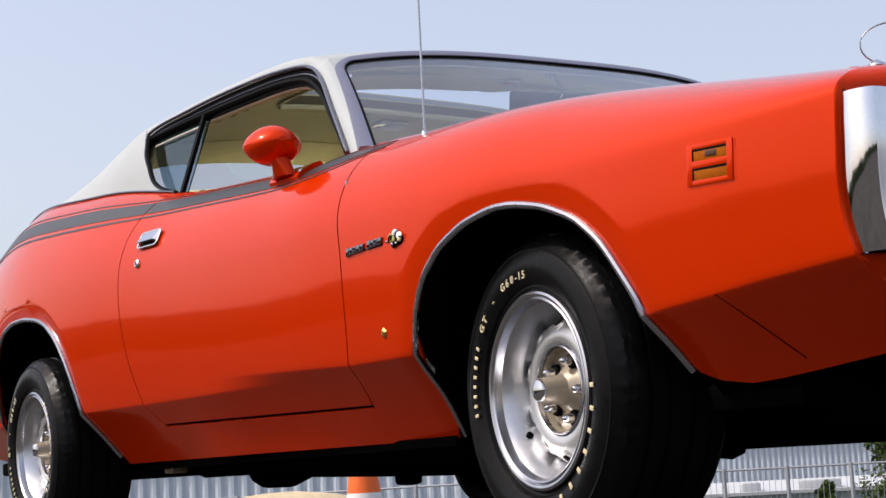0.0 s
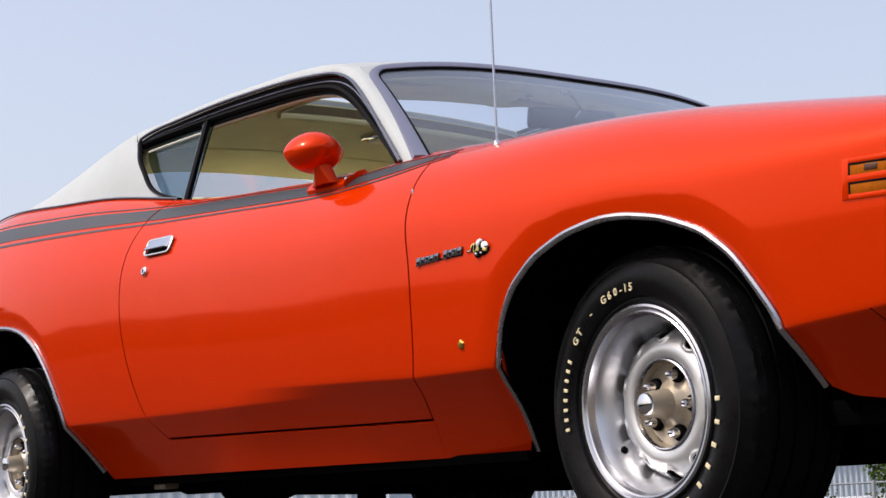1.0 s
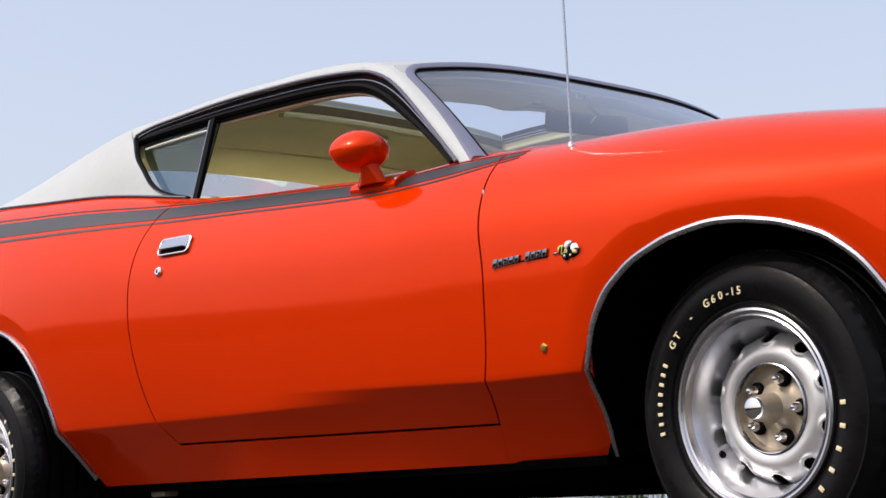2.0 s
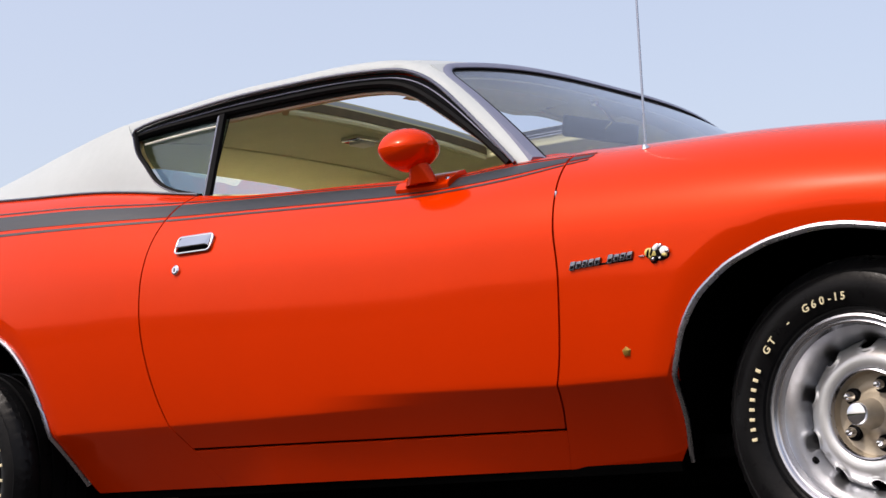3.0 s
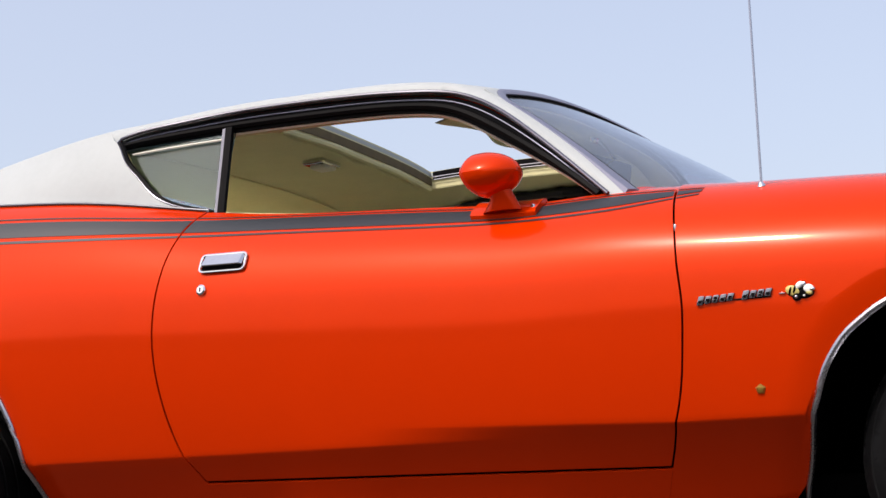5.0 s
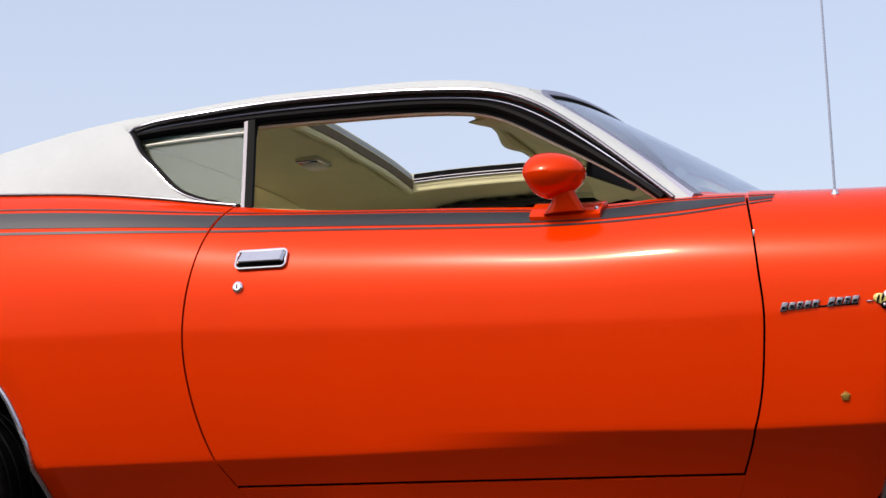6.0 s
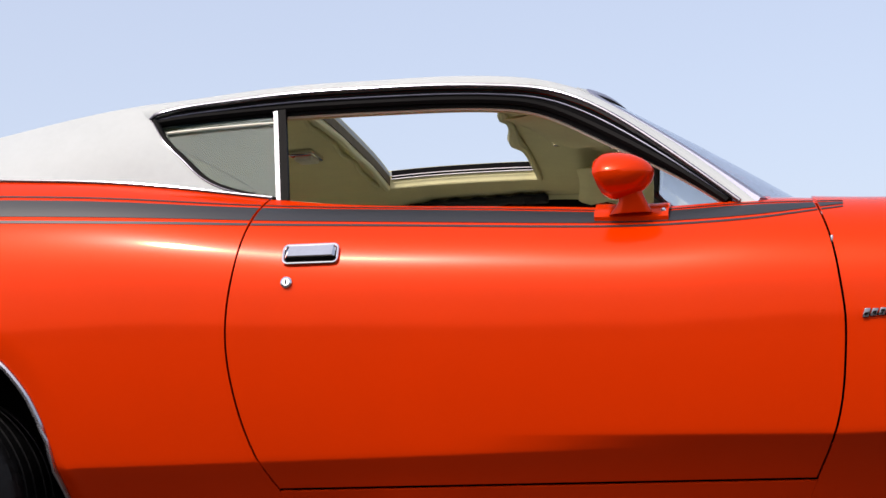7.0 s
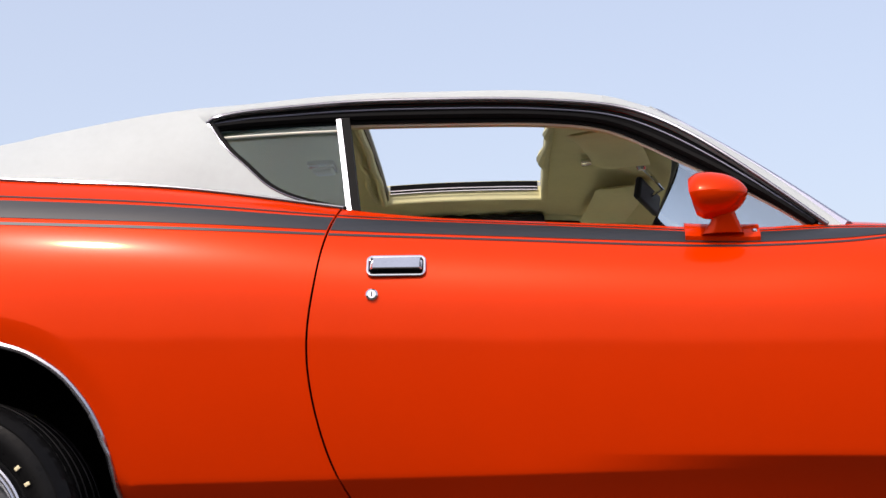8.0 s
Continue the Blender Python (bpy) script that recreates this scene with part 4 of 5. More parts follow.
def mirror_foot():
    xs = np.linspace(-1.136, -0.974, 16)

    def row(th, out):
        return [upper(x, radians(th), out) for x in xs]
    bm = bmesh.new()
    layers = [row(45.5, 0.001), row(46, 0.010), row(48.5, 0.014), row(57, 0.014), row(61, 0.010), row(61.5, 0.001)]
    vs = [[bm.verts.new(p) for p in l] for l in layers]
    for a, b in zip(vs, vs[1:]):
        for k in range(len(xs) - 1):
            bm.faces.new((a[k], a[k + 1], b[k + 1], b[k]))
    bm.faces.new([l[0] for l in vs])
    bm.faces.new([l[-1] for l in vs][::-1])
    bmesh.ops.recalc_face_normals(bm, faces=bm.faces)
    return bm


part("mirror_foot", mirror_foot(), PAINT, doors[0], "painted mirror foot")
for x in (-1.085, -0.985):
    part("screw", moved(lathe([(0, -0.004), (0.004, -0.003), (0.006, 0), (0, 0)], 12), Matrix.Translation(upper(x, radians(50), 0.0145)) @ pose(0, 0, 0, -45, 0, 0)), CHROME, doors[0], "chrome screw head")

# bright striker plate that shows in the front door gap
part("striker", block(skin(-0.632, 0.815) + Vector((0, 0.002, 0)), (0.005, 0.006, 0.014), 0.001), STEEL, doors[0])

# script badge: nine small bright slanted bars, and the enamel emblem beside it as plain shapes
bx = np.linspace(-0.574, -0.432, 10)
for k in range(10):
    if k == 5:
        continue
    m = oriented(bx[k], 0.6505 + 0.0045 * k / 9, 0.001)
    lb = bmesh.new()
    block((0, -0.002, 0.001), (0.0128, 0.005, 0.0155 if k not in (0, 6) else 0.0185), 0.0012, bm=lb)
    sh = Matrix.Identity(4)
    sh[0][2] = 0.35
    link("badge_bar", moved(lb, m @ sh), ANODISED, fenders[0], "", True, 30)
    hb = block((0.0, -0.0048, 0.001 + 0.002 * (k % 3 - 1)), (0.0074, 0.001, 0.0045))
    block((0.002 * (k % 2), -0.0048, -0.003), (0.004, 0.001, 0.003), bm=hb)
    link("badge_inlay", moved(hb, m @ sh), GASKET, fenders[0], "", True, 30)
base_b = block((0, 0, 0), (0.15, 0.003, 0.004), 0.001)
link("badge_backing", moved(base_b, oriented(-0.502, 0.6475)), GASKET, fenders[0], "black badge backing")


def dot(x, z, rx, rz, material, lift, name="emblem", tilt=0.0):
    d = lathe([(0, -0.004), (0.55, -0.0036), (0.85, -0.0024), (1.0, 0.0), (0, 0.0)], 20)
    k = 1.0 if name == "emblem_base" else 0.95
    bmesh.ops.scale(d, vec=(rx * k, 1, rz * k), verts=d.verts)
    link(name, moved(d, oriented(x, z, lift) @ pose(0, 0, 0, 0, tilt, 0)), material, fenders[0], "", True, 35)


EMX, EMZ = -0.366, 0.651
for dx, dz, rx, rz, m, lift, tilt in (
        (-0.002, 0.000, 0.029, 0.0140, GASKET, 0.000, 8),
        (-0.016, 0.003, 0.0165, 0.0110, YELLOW, 0.002, 22),
        (-0.021, 0.003, 0.0028, 0.0095, GASKET, 0.0045, 18),
        (-0.012, 0.005, 0.0028, 0.0095, GASKET, 0.0045, 18),
        (-0.003, 0.013, 0.0105, 0.0062, WHITE, 0.003, -38),
        (0.006, 0.013, 0.0080, 0.0050, STEEL, 0.003, -55),
        (0.016, 0.005, 0.0115, 0.0090, WHITE, 0.003, 10),
        (0.024, 0.003, 0.0065, 0.0048, CHROME, 0.005, 0),
        (0.017, -0.004, 0.0070, 0.0040, YELLOW, 0.004, 14),
        (-0.009, -0.010, 0.0090, 0.0088, GASKET, 0.003, 0),
        (-0.009, -0.010, 0.0042, 0.0042, STEEL, 0.0055, 0),
        (0.007, -0.009, 0.0062, 0.0060, GASKET, 0.003, 0),
        (0.007, -0.009, 0.0026, 0.0026, WHITE, 0.0055, 0),
        (-0.038, 0.000, 0.0085, 0.0020, STEEL, 0.001, 0)):
    dot(EMX + dx, EMZ + dz, rx, rz, m, lift, "emblem_base" if lift == 0 else "emblem_enamel", tilt)
# small gilt badge low on the fender
gb = lathe([(0, -0.006), (0.008, -0.004), (0.0115, 0), (0, 0)], 5)
link("gilt_badge", moved(gb, oriented(-0.467, 0.465, 0.0)), GOLD, fenders[0], "small gilt pentagon badge", True, 20)

# side marker lamp: an embossed painted surround with two deep amber windows
def fitted(bm):
    """Lays a small flat fitting on the fender's skin."""
    for v in bm.verts:
        a, d, h = v.co.x * 0.98, v.co.y, v.co.z * 0.78
        v.co = skin(0.585 + a + 0.10 * h, 0.635 + h - 0.052 * a, -d)
    bmesh.ops.recalc_face_normals(bm, faces=bm.faces)
    return bm


mk = link("marker_lamp", fitted(moved(rounded_plate(0.116, 0.094, 0.004, 0.012), pose(0, -0.0006, 0))), PAINT, fenders[0], "painted side marker surround with two windows", True, 30)
fr = bmesh.new()
for zc, hh in ((0.0375, 0.011), (0.0, 0.015), (-0.0375, 0.011)):
    block((0, -0.0002, zc), (0.081, 0.0055, hh), 0.001, bm=fr)
for xc in (-0.0465, 0.0465):
    block((xc, -0.0002, 0), (0.0135, 0.0055, 0.0855), 0.001, bm=fr)
link("surround", fitted(fr), PAINT, mk, "painted embossed frame", True, 30)
for zc in (0.0198, -0.0198):
    link("amber_lens", fitted(block((0, 0.0005, zc), (0.082, 0.005, 0.025), 0.0005)), AMBER, mk, "amber plastic lens", True, 30)
    # black strips put the frame's inner shadow on each lens, top and left
    link("lens_gap", fitted(block((0.0, -0.0016, zc + 0.0105), (0.080, 0.002, 0.005), 0.0005)), GASKET, mk, "", True, 30)
    link("lens_gap", fitted(block((-0.0385, -0.0016, zc), (0.004, 0.002, 0.024), 0.0005)), GASKET, mk, "", True, 30)
# the bulb's dark shadow, put on the upper lens as a brown plate
link("bulb_shade", fitted(block((0.004, -0.0018, 0.0195), (0.026, 0.002, 0.013), 0.0004)), BROWN, mk, "", True, 30)

# aerial
ab = upper(-0.477, radians(60))
aer = part("aerial_base", moved(lathe([(0, -0.010), (0.004, -0.009), (0.007, -0.003), (0.009, 0.0), (0, 0.0)], 20), Matrix.Translation(ab) @ pose(0, 0, 0, -70, 0, 0)), CHROME, car, "chrome aerial base")
part("aerial_mast", tube([ab + Vector((0, 0, 0.004)), ab + Vector((0.0, 0.002, 0.35)), ab + Vector((0.0, 0.004, 0.80))], [0.0028, 0.0026, 0.0020], 8), STEEL, aer, "thin steel aerial mast")


# ---- bonnet, cowl, nose and underside ----
def nose_pt(s, v):
    """The rounded nose between the fenders' front edges; s across the car, v down the front."""
    z = 0.768 - 0.076 * v
    e = skin(FRONT_X(z), z)
    w = 1 - abs(s) ** 2.6
    th = v * radians(82)
    mid = Vector((0.835 + 0.065 * math.sin(th), YC, 0.797 - 0.075 * (1 - math.cos(th))))
    return Vector((e.x + (mid.x - e.x) * w, YC + s * (YC - e.y), e.z + (mid.z - e.z) * w))


def bonnet():
    def f(u, v):
        x = -0.50 + (nose_pt(2 * v - 1, 0.0).x + 0.502) * u
        p = upper(x, radians(88))
        y0 = p.y + 0.004
        y = y0 + (2 * YC - 2 * y0) * v
        w = 1 - abs(2 * v - 1) ** 2.2
        return Vector((x, y, p.z + 0.030 * w))
    return thicken(grid(f, 40, 24), 0.01)


bonnet_ob = part("bonnet", bonnet(), PAINT, car, "orange-red bonnet")


def cowl():
    def f(u, v):
        s = -1 + 2 * v
        b = base_curve(s)
        y = b.y
        xf = -0.504
        x = b.x - 0.02 + (xf - b.x + 0.02) * u
        inner = upper(x, radians(80)).y + 0.015
        y = min(max(y, inner), 2 * YC - inner)
        return Vector((x, y, min(b.z, 0.945) - 0.008 + 0.02 * (1 - s * s) * u))
    return thicken(grid(f, 8, 24), 0.008)


part("cowl_panel", cowl(), PAINT, car, "orange-red cowl below the windscreen")


def cowl_side():
    def f(u, v):
        x = -0.86 + 0.38 * u
        p = upper(x, radians(60 + 28 * v))
        return p + Vector((0, 0, -0.004))
    return thicken(grid(f, 12, 8), 0.006)


both("cowl_corner", cowl_side, PAINT)


# chrome loop round the grille
def nose_section(z):
    """The nose's outer edge at the fender's front, height z."""
    p = skin(FRONT_X(z), z)
    return p


def loop_bumper():
    zs = list(np.linspace(0.452, 0.690, 16))
    prof = [(-0.002, 0.024), (-0.001, 0.014), (0.002, 0.0085), (0.009, 0.0045), (0.025, 0.0045), (0.042, 0.009), (0.053, 0.015), (0.058, 0.021), (0.058, 0.026), (0.060, 0.036), (0.058, 0.048), (0.048, 0.056), (0.030, 0.060)]
    bm = bmesh.new()
    rows = []
    for i, z in enumerate(zs):
        p = nose_section(z)
        k = i / (len(zs) - 1)
        b = 0.010 * math.sin(math.pi * k)
        rows.append([bm.verts.new(p + Vector((dx + b * min(1, dx / 0.05), dy - b * 0.5 * min(1, dx / 0.05), 0))) for dx, dy in prof])
    # top run to the centre and the bottom run: close with caps turning inwards
    for r, s in zip(rows, rows[1:]):
        for j in range(len(prof) - 1):
            bm.faces.new((r[j], r[j + 1], s[j + 1], s[j]))
    bmesh.ops.recalc_face_normals(bm, faces=bm.faces)
    return thicken(bm, 0.004)


def front_lip():
    """The fender's front edge, rolled inwards."""
    def f(u, v):
        z = 0.440 + 0.262 * u
        th = v * math.pi / 2
        return nose_section(z) + Vector((0.003 * math.sin(th), 0.010 * (1 - math.cos(th)), 0))
    return thicken(grid(f, 30, 6), 0.003)


both("fender_lip", front_lip, PAINT, fenders)
# black rod puts the gap's shadow between fender lip and chrome
both("bumper_gap", lambda: tube([nose_section(z) + Vector((0.002, 0.011, 0)) for z in np.linspace(0.45, 0.698, 24)], 0.0035, 6), GASKET)
both("bumper_end", loop_bumper, CHROME, label="polished chrome bumper loop at the nose")
for z, hz in ((0.672, 0.024), (0.448, 0.035)):
    pts = [Vector((nose_section(z).x + 0.05 + 0.10 * (1 - s * s), YC + s * (YC - nose_section(z).y - 0.08), z)) for s in np.linspace(-1, 1, 40)]
    part("bumper_bar", tube(pts, hz, 12, 1.2), CHROME, car, "chrome bumper bar")


def grille_back():
    def f(u, v):
        s = -1 + 2 * u
        return Vector((0.86 + 0.08 * (1 - s * s), YC + s * (YC - 0.165), 0.45 + 0.25 * v))
    return thicken(grid(f, 20, 6), 0.02)


grille = part("grille", grille_back(), GASKET, car, "black recessed grille")
for z in np.linspace(0.475, 0.676, 13):
    part("grille_bar", tube([Vector((0.89 + 0.08 * (1 - s * s), YC + s * (YC - 0.16), z)) for s in np.linspace(-1, 1, 24)], 0.0026, 6), STEEL, grille)


def nose_cap():
    def f(u, v):
        return nose_pt(-1 + 2 * u, v) + Vector((0, 0, 0.001))
    return thicken(grid(f, 60, 10, True), 0.008)


part("nose_panel", nose_cap(), PAINT, car, "rounded orange-red nose above the grille")


def valance():
    def f(u, v):
        s = -1 + 2 * u
        z = 0.325 + 0.124 * v
        q = skin(0.848, z)
        k = 1 - abs(s) ** 3.0
        return Vector((0.849 + 0.13 * k, YC + s * (YC - q.y), z))
    return thicken(grid(f, 60, 6), 0.008)


part("front_valance", valance(), PAINT, car, "orange-red valance under the bumper")
part("valance_seam", tube([skin(x, z, 0.001) for x, z in ((0.549, 0.428), (0.580, 0.372), (0.608, 0.318))], 0.0008, 6), GASKET, fenders[0])

# bonnet pin with its lanyard
hp = Vector((0.806, 0.196, 0.752))
part("bonnet_pin", moved(lathe([(0, -0.012), (0.004, -0.010), (0.014, -0.004), (0.016, 0), (0, 0)], 16), Matrix.Translation(hp) @ pose(0, 0, 0, -90, 0, 0)), CHROME, bonnet_ob, "chrome bonnet pin")
loop_pts = [hp + Vector((0.018 + 0.030 * math.cos(a), 0.02 + 0.040 * math.cos(a), 0.034 + 0.034 * math.sin(a))) for a in np.linspace(-1.9, 4.2, 26)]
part("lanyard", tube(loop_pts, 0.0014, 6), STEEL, bonnet_ob, "thin wire lanyard loop")

# tail
def tail():
    def f(u, v):
        s = -1 + 2 * u
        ys = upper(-4.25, BELT_TH * v).y if v > 0 else WIDE_Y(-4.25)
        z = 0.34 + 0.72 * v
        y0 = skin(-4.25, z).y
        return Vector((-4.25 - 0.12 * (1 - s ** 4) * math.sin(math.pi * (0.3 + 0.5 * v)), YC + s * (YC - y0), z))
    return thicken(grid(f, 24, 12, True), 0.01)


part("tail_panel", tail(), PAINT, car, "orange-red tail panel")


def decklid():
    def f(u, v):
        x = -4.25 + 0.35 * u
        p = upper(x, BELT_TH)
        y = p.y + (2 * YC - 2 * p.y) * v
        return Vector((x, y, p.z - 0.01 + 0.025 * (1 - (2 * v - 1) ** 4)))
    return thicken(grid(f, 8, 20), 0.01)


part("boot_lid", decklid(), PAINT, car, "orange-red boot lid")

# floor pan and running gear seen below the sills
part("floor_pan", block((-1.75, YC, 0.27), (4.6, 1.50, 0.05), 0.01), BLACK, car, "black underbody")
part("firewall", block((-0.62, YC, 0.55), (0.03, 1.5, 0.6), 0.005), BLACK, car, "")
part("engine_bay_floor", block((0.25, YC, 0.36), (0.95, 1.0, 0.16), 0.02), BLACK, car, "black engine crossmember")
part("crossmember", block((-0.02, YC, 0.245), (0.30, 0.95, 0.130), 0.03), BLACK, car, "black front suspension crossmember")
part("oil_pan", block((-0.36, 0.90, 0.235), (0.26, 0.30, 0.100), 0.025), BLACK, car, "black engine oil pan")
part("sill_flange", ribbon([Vector((x, 0.155, 0.243)) for x in (-2.3, -0.45)], [Vector((x, 0.160, 0.222)) for x in (-2.3, -0.45)], 0.01, (0, 1, 0)), BLACK, car, "black pinch weld")
for y in (0.40, 2 * YC - 0.40):
    part("frame_rail", tube([Vector((x, y, 0.225 + (0.02 if x > -0.4 else 0))) for x in np.linspace(-2.4, 0.6, 12)], 0.035, 8), BLACK, car, "black frame rail")
part("exhaust_pipe", tube([Vector((-0.6, 0.72, 0.175)), Vector((-1.2, 0.70, 0.18)), Vector((-1.5, 0.66, 0.185)), Vector((-2.28, 0.70, 0.20))], 0.027, 10), BLACK, car, "black exhaust pipe")
part("silencer", tube([Vector((-2.68, 0.70, 0.200)), Vector((-2.64, 0.70, 0.200)), Vector((-2.58, 0.70, 0.199)), Vector((-2.40, 0.70, 0.199)), Vector((-2.30, 0.70, 0.200)), Vector((-2.25, 0.70, 0.200))], [0.024, 0.040, 0.054, 0.054, 0.036, 0.026], 16), BLACK, car, "black silencer")
part("control_arm", tube([Vector((-0.05, 0.30, 0.22)), Vector((-0.1, 0.62, 0.20)), Vector((-0.35, 0.85, 0.21))], [0.03, 0.04, 0.03], 8), BLACK, car, "black lower control arm")
part("rear_axle", tube([Vector((-2.9, 0.3, 0.31)), Vector((-2.9, 0.8, 0.31)), Vector((-2.9, YC, 0.31)), Vector((-2.9, 1.15, 0.31)), Vector((-2.9, 1.65, 0.31))], [0.04, 0.05, 0.13, 0.05, 0.04], 12), BLACK, car, "black rear axle")
def leaf_spring(y):
    xs = np.linspace(-3.5, -2.2, 12)
    return ribbon([Vector((x, y - 0.03, 0.24 + 0.04 * ((x + 2.9) / 0.7) ** 2)) for x in xs], [Vector((x, y + 0.03, 0.24 + 0.04 * ((x + 2.9) / 0.7) ** 2)) for x in xs], 0.03, (0, 0, -1))


for y in (0.39, 2 * YC - 0.56):
    part("leaf_spring", leaf_spring(y), BLACK, car, "black leaf spring")
part("spring_plate", block((-2.83, 2 * YC - 0.56, 0.180), (0.11, 0.07, 0.110), 0.018), BLACK, car, "black plate under the leaf spring")
part("jacking_bracket", block((-2.17, 0.21, 0.225), (0.07, 0.05, 0.035), 0.006), TAUPE, car, "small pale spring hanger bracket")
part("floor_brace", block((-1.6, 0.42, 0.238), (0.9, 0.25, 0.02), 0.008), RED_DARK, car, "overspray red floor section")

# ---- inside the cabin ----
LZ = -0.046


def lined(x, y, d=0.0):
    return roof_point(x, y, LZ - d)


# dome lamp
dl = lined(-2.098, YC, 0.004)
lamp = part("dome_lamp", moved(block((0, 0, 0), (0.075, 0.105, 0.018), 0.006, segments=3), Matrix.Translation(dl)), CHROME, car, "chrome framed dome lamp on the headliner")
part("lamp_lens", moved(block((0, 0.008, -0.010), (0.056, 0.068, 0.016), 0.006, segments=3), Matrix.Translation(dl)), LENS, lamp, "milky lamp lens")


# padded sun visors over the windscreen
def visor(sgn):
    bm = bmesh.new()
    y0, y1 = YC + sgn * 0.13, YC + sgn * 0.60
    nx, ny = 8, 22
    tops, bots = [], []
    for i in range(ny + 1):
        v = i / ny
        y = y0 + (y1 - y0) * v
        edge = min(1.0, (min(v, 1 - v) / 0.10)) ** 0.5
        xh = -1.185 + 0.10 * (1 - (abs(YC - y) / (YC - 0.288)) ** 2)
        xr = xh - 0.250 + 0.045 * (1 - edge)
        xf = xh - 0.100
        tr, br = [], []
        for j in range(nx + 1):
            u = j / nx
            x = xr + (xf - xr) * u
            fat = 0.014 * math.sin(math.pi * min(1, max(0, u))) ** 0.5 * edge
            z = lined(x, y).z - 0.022 - 0.03 * (1 - u)
            tr.append(bm.verts.new((x, y, z + fat * 0.4)))
            br.append(bm.verts.new((x, y, z - fat - 0.001)))
        tops.append(tr)
        bots.append(br)
    for i in range(ny):
        for j in range(nx):
            bm.faces.new((tops[i][j], tops[i + 1][j], tops[i + 1][j + 1], tops[i][j + 1]))
            bm.faces.new((bots[i][j], bots[i][j + 1], bots[i + 1][j + 1], bots[i + 1][j]))
    for i in range(ny):
        bm.faces.new((tops[i][0], bots[i][0], bots[i + 1][0], tops[i + 1][0]))
        bm.faces.new((tops[i][nx], tops[i + 1][nx], bots[i + 1][nx], bots[i][nx]))
    for i in (0, ny):
        for j in range(nx):
            bm.faces.new((tops[i][j], tops[i][j + 1], bots[i][j + 1], bots[i][j]))
    bmesh.ops.recalc_face_normals(bm, faces=bm.faces)
    return bm


for sgn in (-1, 1):
    part("sun_visor", visor(sgn), LINER, car, "beige padded sun visor", 60)
clip = lined(-1.36, YC, 0.012)
part("visor_clip", block(clip, (0.03, 0.045, 0.014), 0.004), CHROME, car, "small chrome visor clip")

# rear-view mirror on its bracket
rv = Vector((-1.197, 1.008, 1.188))
br = Vector((rv.x - 0.012, rv.y - 0.004, rv.z + 0.086))
elbow = Vector((rv.x + 0.043, rv.y, rv.z + 0.018))
part("mirror_bracket", tube([br, br.lerp(elbow, 0.5) + Vector((0.002, 0, 0.003)), elbow, rv + Vector((0.010, 0, 0.004))], [0.0065, 0.0055, 0.0055, 0.0055], 8), CHROME, car, "bright mirror bracket")
part("bracket_base", moved(lathe([(0, -0.012), (0.012, -0.010), (0.018, 0.004), (0, 0.004)], 16), Matrix.Translation(br) @ pose(0, 0, 0, 90, 0, 0)), CHROME, car, "")
RVM = Matrix.Translation(rv) @ pose(0, 0, 0, 0, 10, -11)
part("rear_view_mirror", moved(block((0, 0, 0), (0.020, 0.285, 0.060), 0.009, segments=3), RVM), GREY_PLASTIC, car, "black rear-view mirror")
part("mirror_face", moved(block((-0.0108, 0, 0), (0.001, 0.262, 0.046), 0.0), RVM), MIRROR, car, "")


# shoulder belts stowed along the roof sides
def belt():
    pts = []
    xs = np.linspace(-2.12, -1.56, 30)
    for x in xs:
        pts.append(Vector((x, SHOULDER_Y(x) + 0.050 + 0.006 * math.sin(x * 23), roof_point(x, SHOULDER_Y(x) + 0.05, LZ - 0.014).z)))
    rs = [0.006 + 0.010 * min(1, k / 8) + 0.003 * math.sin(k * 1.7) for k in range(30)]
    return tube(pts, rs, 8, 1.5)


def belt_end():
    x = -1.55
    p = Vector((x, SHOULDER_Y(x) + 0.050, roof_point(x, SHOULDER_Y(x) + 0.05, LZ - 0.016).z))
    return block(p, (0.075, 0.05, 0.026), 0.006)


both("shoulder_belt", belt, BELT, label="black shoulder belt stowed along the roof side")
both("belt_buckle", belt_end, GREY_PLASTIC, label="black belt clip")


# coat hook and seams of the headliner
def seam(x):
    ys = np.linspace(SHOULDER_Y(x) + 0.05, 2 * YC - SHOULDER_Y(x) - 0.05, 24)
    return tube([lined(x, y, 0.001) for y in ys], 0.0025, 5)


for x in (-2.38,):
    part("headliner_seam", seam(x), LINER, car, "")
# loose wrinkled liner edge behind the opening
part("liner_fold", tube([lined(SUN_X0 + SKEW * (y - SUN_Y0) - 0.040 - 0.005 * math.sin(y * 21), y, 0.004 + 0.003 * math.sin(y * 33)) for y in np.linspace(SUN_Y0 + 0.02, SUN_Y1 - 0.02, 40)], 0.008, 8), LINER, car, "loose fold of the headliner")

# dashboard top under the windscreen
def dash():
    def f(u, v):
        s = -1 + 2 * v
        y = YC + s * (YC - 0.24)
        x = -0.60 - 0.42 * u - 0.05 * s * s * (1 - u)
        return Vector((x, y, 0.885 - 0.02 * u - 0.10 * max(0, u - 0.8) / 0.2))
    return thicken(grid(f, 10, 16, True), 0.02)


part("dashboard", dash(), GREY_PLASTIC, car, "black dashboard pad")


